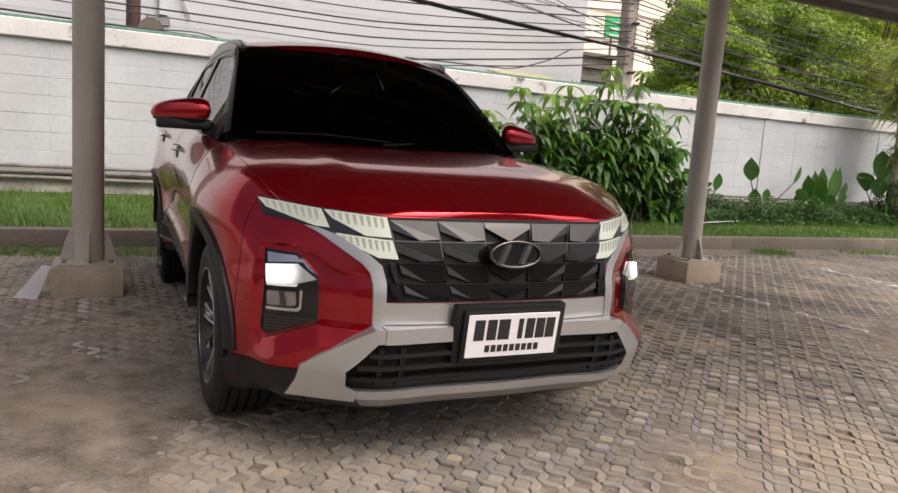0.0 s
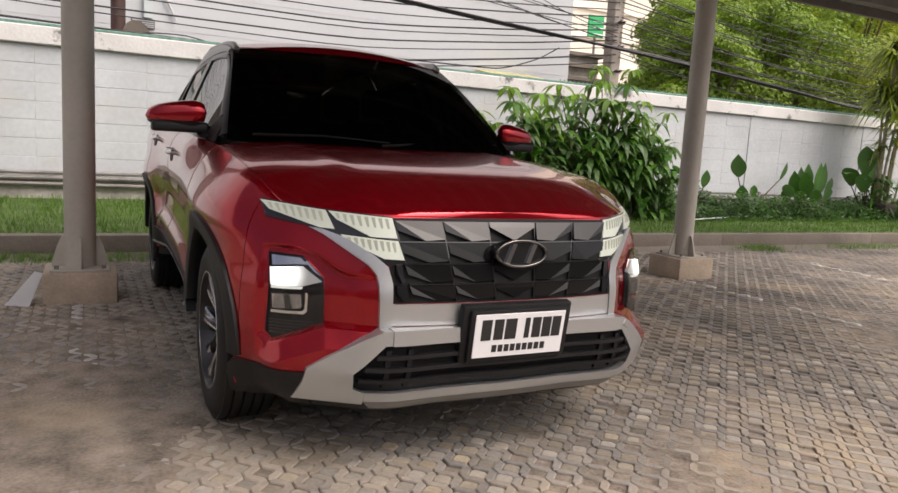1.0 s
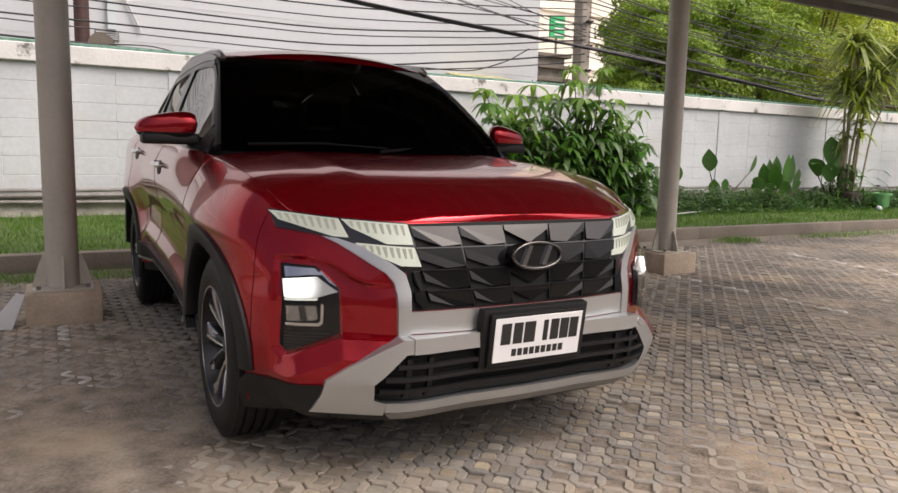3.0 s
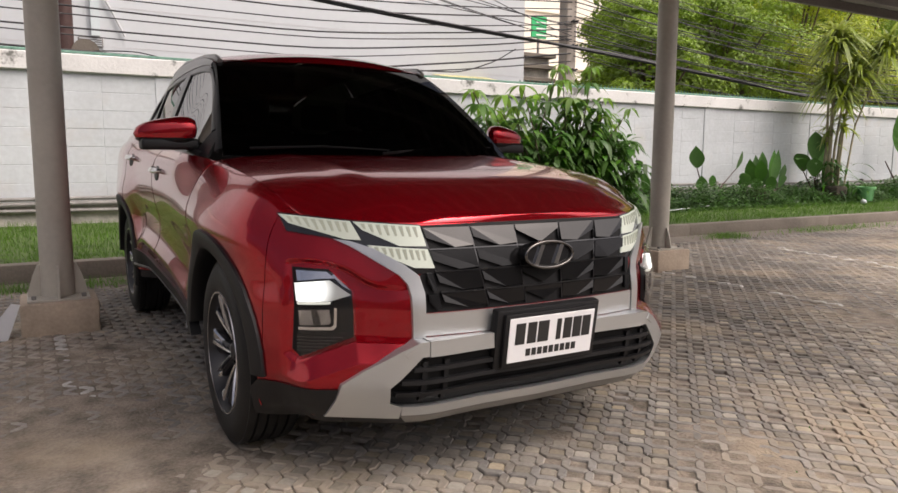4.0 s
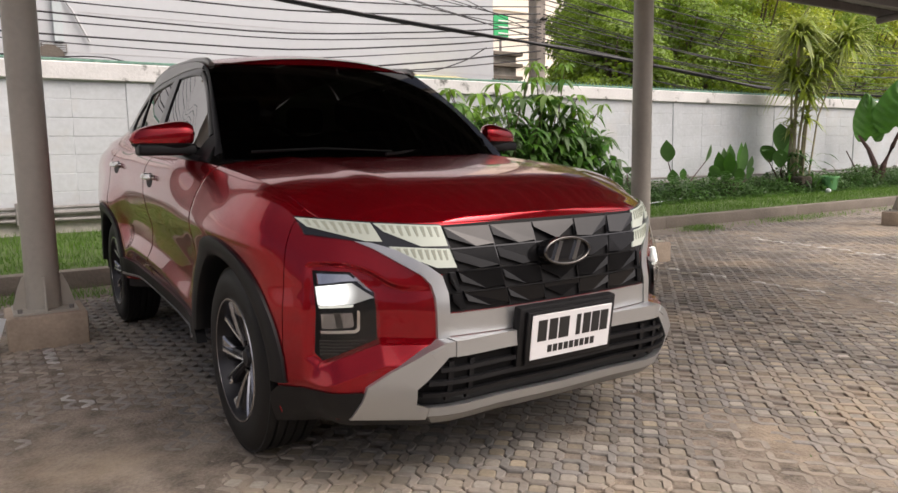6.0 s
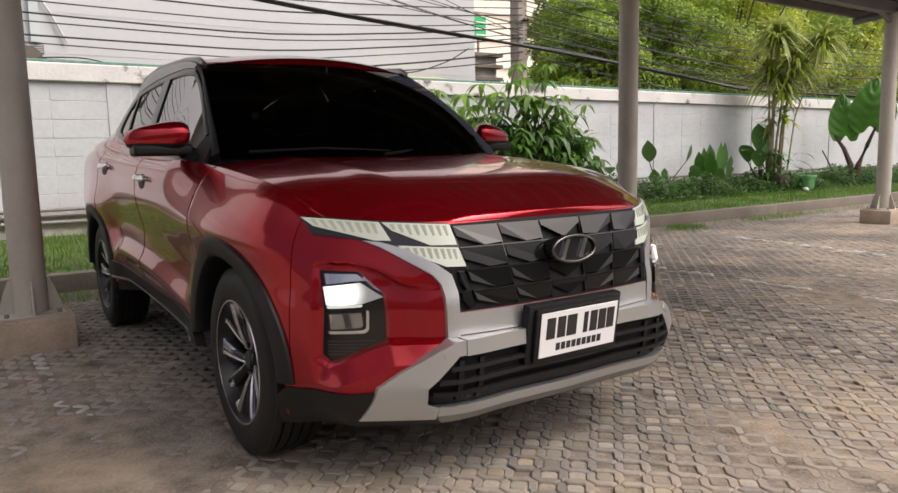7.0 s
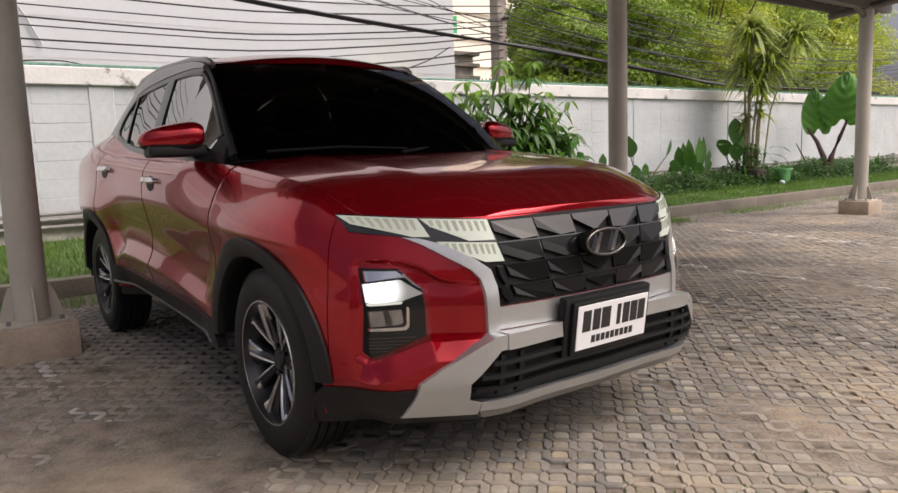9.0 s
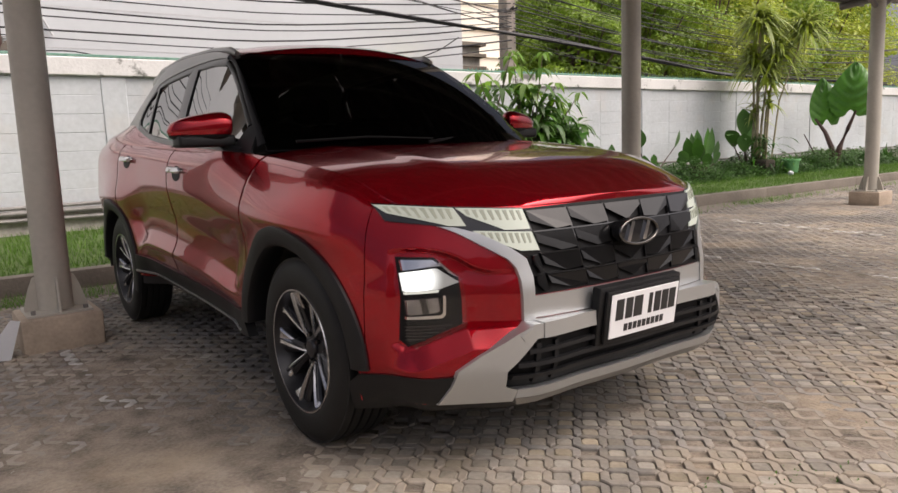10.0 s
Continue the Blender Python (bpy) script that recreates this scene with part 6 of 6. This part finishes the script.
rng = random.Random(77)
for i, (x, y, h, r) in enumerate(((13.7, 13.4, 5.8, 2.0), (16.3, 13.4, 6.6, 2.6), (19.0, 12.8, 6.8, 2.8), (22.5, 13.0, 7.2, 3.0), (26.0, 13.0, 7.4, 3.1), (18.9, 17.2, 8.8, 3.3), (21.5, 17.5, 9.6, 3.7), (26.0, 17.5, 9.8, 3.8), (31.0, 16.0, 9.5, 3.8))):
    tree(x, y, h, r, 100 + i, M_CROWNDARK if i in (0, 1, 3, 5, 8) else M_CROWN, 42000 if y < 15 else 26000, 0.105 if y < 15 else 0.19)
for i, x in enumerate((25.2, 29.5, 34.0, 39.0)):
    tree(x, 22.5 + (i % 2), 11.0, 4.2, 140 + i, M_CROWNDARK, 9000, 0.42)

# ---- street side: poles, cables, sign ----
def utility_pole(x, y, h, w, label):
    t = thing("utility_pole", label, "utility pole", "utility poles", (x, y, 0))
    bm = bmesh.new()
    box(bm, -w, -w, 0, w, w, h, 0.02)
    part("shaft", bm, M_POLE, t)
    for z in np.arange(2.55, min(h, 4.6), 0.42):
        b = bmesh.new()
        box(b, -w - 0.012, -w - 0.012, z, w + 0.012, w + 0.012, z + 0.03)
        part("clamp", b, M_PIPE, t)
        for s_ in (-1, 1):
            b = bmesh.new()
            tube(b, [(s_ * 0.02, -w, z + 0.015), (s_ * 0.05, -w - 0.12, z + 0.03)], 0.016, 6)
            part("insulator", b, M_CABLE, t)
    return t


utility_pole(7.14, 8.75, 8.0, 0.115, "square concrete utility pole hung with cables")
t = thing("utility_pole", "dark timber pole with a beige drum behind the wall", "utility pole", "utility poles", (-0.86, 9.2, 0))
bm = bmesh.new()
tube(bm, [(0, 0, 0), (0.0, 0, 4), (0, 0, 7)], [0.10, 0.095, 0.09], 10)
part("shaft", bm, M_STALK, t)
bm = bmesh.new()
bmesh.ops.create_cone(bm, segments=20, radius1=0.17, radius2=0.17, depth=0.2, cap_ends=True)
bmesh.ops.transform(bm, matrix=Matrix.Translation((0.22, 0, 2.36)) @ Matrix.Rotation(radians(90), 4, "X"), verts=bm.verts)
part("drum", bm, M_KERB, t)


def cable(pts, r, label="sagging black overhead cable", sag=0.0, n=22):
    bm = bmesh.new()
    a, b = Vector(pts[0]), Vector(pts[-1])
    if len(pts) == 2:
        line = [a.lerp(b, k) - Vector((0, 0, sag * 4 * k * (1 - k))) for k in np.linspace(0, 1, n)]
    else:
        L = [0.0]
        for p, q in zip(pts, pts[1:]):
            L.append(L[-1] + (Vector(q) - Vector(p)).length)
        fs = [pchip([(l, p[i]) for l, p in zip(L, pts)]) for i in range(3)]
        line = [Vector([float(f(s_)) for f in fs]) for s_ in np.linspace(0, L[-1], n)]
    tube(bm, line, r, 5)
    return solid("overhead_cable", bm, M_CABLE, label, "cable", "overhead cables")


rng = random.Random(9)
# towards the near side, in from far away on one hand to the pole
for i, (zl, zm, zp, r) in enumerate(((2.24, 2.20, 2.72, 0.010), (2.33, 2.27, 2.86, 0.014), (2.52, 2.44, 2.98, 0.008), (2.60, 2.58, 3.10, 0.012), (2.74, 2.70, 3.16, 0.009), (2.88, 2.80, 3.28, 0.012), (3.02, 2.98, 3.36, 0.009), (3.2, 3.1, 3.5, 0.012), (3.4, 3.3, 3.62, 0.010), (3.6, 3.5, 3.74, 0.012), (3.8, 3.7, 3.9, 0.010))):
    y = 8.55 + rng.uniform(-0.12, 0.12)
    cable([(-16, y, zl + 1.2), (-6, y, zl + 0.18), (-2.4, y, zl), (1.8, y, zm), (4.6, y, (zm + zp) / 2 - 0.05), (7.10, 8.6, zp)], r, n=40)
for i in range(6):
    x0 = rng.uniform(-1, 3.5)
    cable([(x0, 8.4 + rng.uniform(-0.1, 0.3), rng.uniform(3.9, 4.6)), (7.12, 8.6, rng.uniform(2.95, 3.5))], 0.007, sag=0.12)
# thick bundle that runs past the pole
for dy, dz, r in ((0.0, 0.0, 0.026), (0.03, 0.03, 0.018), (-0.03, 0.025, 0.016)):
    cable([(-1.5, 8.45 + dy, 3.62 + dz), (2.9, 8.45 + dy, 3.18 + dz), (5.8, 8.45 + dy, 3.0 + dz * 0.7), (7.6, 8.45 + dy, 2.92 - dz), (11.2, 8.45 + dy, 2.60 + dz), (14.0, 8.45 + dy, 2.42 - dz), (22, 8.45 + dy, 2.35 + dz * 2)], r, "thick bundled black cable", n=44)
# away along the wall
for i in range(19):
    z0 = 2.82 + 0.085 * i
    y = 8.6 + rng.uniform(-0.2, 0.35)
    cable([(7.17, 8.6, z0), (24 + rng.uniform(0, 4), y + 0.3, z0 - rng.uniform(0.0, 0.35))], rng.choice((0.007, 0.009, 0.011)), sag=rng.uniform(0.35, 0.75), n=30)
cable([(2.9, 8.6, 2.36), (4.6, 8.6, 2.38), (5.4, 8.6, 2.58), (5.9, 8.6, 2.84)], 0.010)
cable([(-0.86, 9.15, 2.26), (-0.5, 8.9, 2.36), (-0.1, 8.9, 2.38), (0.5, 8.7, 2.26), (1.8, 8.55, 2.21)], 0.009)

t = thing("street_sign", "green roadside sign board on a post", "sign", at=(45.3, 60.0, 0))
bm = bmesh.new()
tube(bm, [(0, 0.2, 0), (0, 0.2, 13.4)], 0.13, 8)
part("post", bm, M_PIPE, t)
bm = bmesh.new()
box(bm, -1.05, -0.1, 13.0, 0.85, 0.1, 15.2, 0.03)
part("board", bm, M_SIGN, t, "green sign board")
for i in range(3):
    b = bmesh.new()
    box(b, -0.48, -0.13, 13.28 + i * 0.63, 0.76, -0.101, 13.40 + i * 0.63)
    part("pale_bar", b, M_PLATE, t)

t = thing("distant_building", "sunlit cream apartment block far behind the trees", "building", at=(48.0, 70.0, 0))
bm = bmesh.new()
box(bm, -18, 0, 0, 24, 10, 36, 0.03)
part("wall", bm, M_CREAM, t)
for z in (5.2, 8.4, 11.6, 14.8, 18.0, 21.2, 24.4, 27.6):
    bm = bmesh.new()
    box(bm, -18.05, -0.25, z, 24.05, 0.001, z + 0.22)
    part("ledge", bm, M_CREAM, t)

t = thing("low_house", "low beige building with a flat roof beyond the wall", "house", at=(10.6, 15.0, 0))
bm = bmesh.new()
box(bm, -1.4, 0, 0, 1.0, 5, 3.75)
part("wall", bm, M_WALLBASE, t)
for z in (2.75, 3.1, 3.45, 3.76):
    bm = bmesh.new()
    box(bm, -1.5, -0.2, z, 1.1, 5.1, z + 0.10, 0.01)
    part("ledge", bm, M_KERB, t)

t = thing("awning", "pale yellow awning on the white building", "awning", at=(5.9, 10.45, 2.40))
bm = bmesh.new()
v = [bm.verts.new(p) for p in ((-0.60, -0.85, 0.0), (0.62, -0.85, 0.0), (0.62, 0.0, 0.16), (-0.60, 0.0, 0.16))]
bm.faces.new(v)
bmesh.ops.solidify(bm, geom=bm.faces[:], thickness=0.05)
part("sheet", bm, M_AWNING, t)
for x in (-0.55, 0.57):
    bm = bmesh.new()
    tube(bm, [(x, -0.8, -0.02), (x, 0.0, -0.35)], 0.018, 6)
    part("bracket", bm, M_PIPE, t)

# ---- small things in the yard ----
def pot():
    t = thing("plant_pot", "light green plastic plant pot on the lawn", "plant pot", at=(12.41, 6.2, lawn_z(12.4, 6.2)))
    bm = bmesh.new()
    lathe(bm, [(0.0, 0.0), (0.115, 0.0), (0.12, 0.01), (0.155, 0.26), (0.17, 0.262), (0.174, 0.30), (0.163, 0.302), (0.150, 0.262), (0.14, 0.22), (0.0, 0.215)], 28)
    part("pot_body", bm, M_POT, t)
    b = Bag()
    rng = random.Random(5)
    for i in range(26):
        b.leaf((rng.gauss(0, 0.03), rng.gauss(0, 0.03), 0.22), rand_way(rng, 0.3, 1), rng.uniform(0.2, 0.45), 0.035, 0.5, 4)
    b.made("leaves", M_LEAFCANNA, t)


pot()
bm = bmesh.new()
bmesh.ops.create_icosphere(bm, subdivisions=3, radius=0.055)
for v in bm.verts:
    v.co *= 1 + 0.12 * noise.noise(v.co * 14)
    v.co += Vector((12.02, 6.0, 0.235))
solid("stone", bm, M_WALL, "pale round stone on the grass", "stone")
bm = bmesh.new()
box(bm, 11.62, 6.28, 0.22, 11.98, 6.62, 0.52, 0.05, 2)
solid("planter", bm, M_SOILDARK, "dark round-edged planter under the dracaena", "planter")
bm = bmesh.new()
tube(bm, [(6.45, 5.87, 0.235), (7.4, 6.12, 0.245), (8.3, 6.40, 0.25)], 0.008, 8)
solid("white_pipe", bm, M_WALL, "thin white plastic pipe lying on the grass", "pipe")
# folded card leaning on the footing
bm = bmesh.new()
v = [bm.verts.new(p) for p in ((-1.70, 2.97, 0.0), (-1.57, 2.90, 0.0), (-1.50, 2.985, 0.185), (-1.545, 3.01, 0.192), (-1.66, 3.06, 0.0))]
bm.faces.new((v[0], v[1], v[2], v[3]))
bm.faces.new((v[0], v[3], v[4]))
bmesh.ops.solidify(bm, geom=bm.faces[:], thickness=0.004)
solid("folded_card", bm, M_PLATE, "white folded card leaning against a footing", "card", smooth=False)

# ---- paving: zigzag blocks in rows that leave a square hollow between each four ----
STEP, WAVE, DEEP, GAP = 0.0655, 0.1205, 0.034, 0.0022
RUN = WAVE
HALF = WAVE / 2
ks = np.array([0, 0.005, 0.022, 0.039, 0.055, 0.0655, 0.0815, 0.0985, 0.1155, WAVE])


def notch(d):
    """How far a block's side draws back, at a distance from the hollow's middle."""
    return np.clip((0.039 - d) / 0.034, 0, 1) * DEEP


def block(flip):
    """One block along y, notched on alternate sides, with a worn, rounded rim."""
    n = len(ks)
    y = ks + np.where(ks == 0, GAP, 0) - np.where(ks == WAVE, GAP, 0)
    inner = notch(np.abs(ks - HALF))
    outer = notch(np.minimum(ks, WAVE - ks))
    w = STEP / 2 - GAP
    lo, hi = (-w + outer, w - inner) if flip > 0 else (-w + inner, w - outer)
    V, F = [], []
    for zz, sh in ((-0.026, 0.0), (-0.004, 0.0006), (0.0, 0.0042)):
        yy = np.clip(y, y[0] + sh, y[-1] - sh)
        V += [(cc + sh, yv, zz) for cc, yv in zip(lo, yy)]
        V += [(cc - sh, yv, zz) for cc, yv in zip(hi, yy)]
    for l in range(2):
        a, b = l * 2 * n, (l + 1) * 2 * n
        for i in range(n - 1):
            F.append((a + i + 1, a + i, b + i, b + i + 1))
            F.append((a + n + i, a + n + i + 1, b + n + i + 1, b + n + i))
        F.append((a, a + n, b + n, b))
        F.append((a + n + n - 1, a + n - 1, b + n - 1, b + n + n - 1))
    a = 2 * 2 * n
    for i in range(n - 1):
        F.append((a + i, a + n + i, a + n + i + 1, a + i + 1))
    return np.array(V), F


blocks = {f: block(f) for f in (-1, 1)}
paving = new("paving")
tagged(paving, "worn grey-brown zigzag concrete paving blocks with square hollows", "paving", kind="structure")
shared = {}
for f, (V, F) in blocks.items():
    for worn, mat in ((False, M_PAVER), (True, M_LINE)):
        me = bpy.data.meshes.new("paving_block")
        me.from_pydata(V.tolist(), [], F)
        me.materials.append(mat)
        shared[f, worn] = me


def has_paint(x, y):
    """What is left of the white bay lines."""
    if abs(x - 1.14) < 0.06:
        return -0.75 < y < 0.70 and noise.noise((x * 3, y * 2.6, 7.0)) > 0.02 and prng.rand() < 0.65
    if min(abs(x + 1.27), abs(x - 3.60), abs(x - 6.28 + 0.2 * (4.1 - y))) < 0.055 and y > 0.5:
        return noise.noise((x * 3, y * 2.2, 5.0)) > -0.12 and prng.rand() < 0.72
    return False


prng = np.random.RandomState(3)
allV, allF, count = [], [], 0
lineV, lineF, lcount = [], [], 0
X0, X1, Y0, Y1 = -4.264, 13.4, -1.670, 4.52
for i in range(int((X1 - X0) / STEP)):
    x = X0 + i * STEP
    f = 1 if i % 2 else -1
    start = Y0
    for j in range(int((Y1 - start) / RUN)):
        y = start + j * RUN
        sink = 0.007 * noise.noise((x * 0.7, y * 0.7, 1.0)) + prng.uniform(-0.0025, 0.0025)
        tx_, ty_ = prng.uniform(-0.02, 0.02), prng.uniform(-0.012, 0.012)
        if prng.rand() < 0.004:
            sink -= 0.012
        if -0.95 < x < 1.25 and -0.70 < y < 0.20:
            ob = new("paving_block", shared[f, has_paint(x, y)])
            ob.parent = paving
            ob.location = (x, y, sink)
            ob.rotation_euler = (ty_, tx_, 0)
            continue
        V, F = blocks[f]
        W = V.copy()
        W[:, 2] += sink + W[:, 0] * -tx_ + (W[:, 1] - WAVE / 2) * ty_
        W[:, 0] += x
        W[:, 1] += y
        if has_paint(x, y):
            lineV.append(W)
            lineF.append(np.array(F) + lcount)
            lcount += len(V)
            continue
        allV.append(W)
        allF.append(np.array(F) + count)
        count += len(V)
me = bpy.data.meshes.new("further_blocks")
me.from_pydata(np.concatenate(allV).tolist(), [], np.concatenate(allF).tolist())
me.materials.append(M_PAVER)
rest = new("further_blocks", me)
rest.parent = paving
tagged(rest, kind="stuff")
me = bpy.data.meshes.new("bay_line")
me.from_pydata(np.concatenate(lineV).tolist(), [], np.concatenate(lineF).tolist())
me.materials.append(M_LINE)
line = new("bay_line", me)
line.parent = paving
tagged(line, "blocks with worn white parking-bay paint", kind="stuff")

# flush fillings of the hollows between the rows: a worn square set on its corner
fw, ft, fc = 0.034, 0.035, 0.007
outline = [(-fw, -fc), (-fc, -ft), (fc, -ft), (fw, -fc), (fw, fc), (fc, ft), (-fc, ft), (-fw, fc)]
fillV = np.array([(a, b, -0.025) for a, b in outline] + [(a * 0.97, b * 0.97, -0.004) for a, b in outline] + [(a * 0.84, b * 0.84, 0.0) for a, b in outline])
fillF = [tuple(range(16, 24))] + [(l + i, l + (i + 1) % 8, l + 8 + (i + 1) % 8, l + 8 + i) for l in (0, 8) for i in range(8)]
me = bpy.data.meshes.new("infill_block")
me.from_pydata(fillV.tolist(), [], fillF)
me.materials.append(M_INFILL)
moreV, moreF, mcount = [], [], 0
for i in range(int((X1 - X0) / STEP) - 1):
    x = X0 + (i + 0.5) * STEP
    if x > 6.5:
        break
    for j in range(int((Y1 - Y0) / WAVE)):
        y = Y0 + (j + (0.5 if i % 2 else 0.0)) * WAVE
        filled = 0.80 - 0.66 * float(smooth(0.3, 1.6, y + 0.25 * noise.noise((x * 1.5, y * 1.5, 8.0)))) + 0.5 * noise.noise((x * 0.9, y * 0.9, 12.0))
        if prng.rand() > filled:
            continue
        z = 0.007 * noise.noise((x * 0.7, y * 0.7, 1.0)) + prng.uniform(-0.005, 0.0)
        turn = prng.uniform(-0.08, 0.08)
        if -0.95 < x < 1.25 and -0.70 < y < 0.20:
            ob = new("infill_block", me)
            ob.parent = paving
            ob.location, ob.rotation_euler = (x, y, z), (0, 0, turn)
            continue
        W = fillV.copy()
        W[:, 0] += x - turn * fillV[:, 1]
        W[:, 1] += y + turn * fillV[:, 0]
        W[:, 2] += z
        moreV.append(W)
        moreF += [tuple(k + mcount for k in f) for f in fillF]
        mcount += len(fillV)
me = bpy.data.meshes.new("further_infill")
me.from_pydata(np.concatenate(moreV).tolist(), [], moreF)
me.materials.append(M_INFILL)
rest = new("further_infill", me)
rest.parent = paving
tagged(rest, kind="stuff")
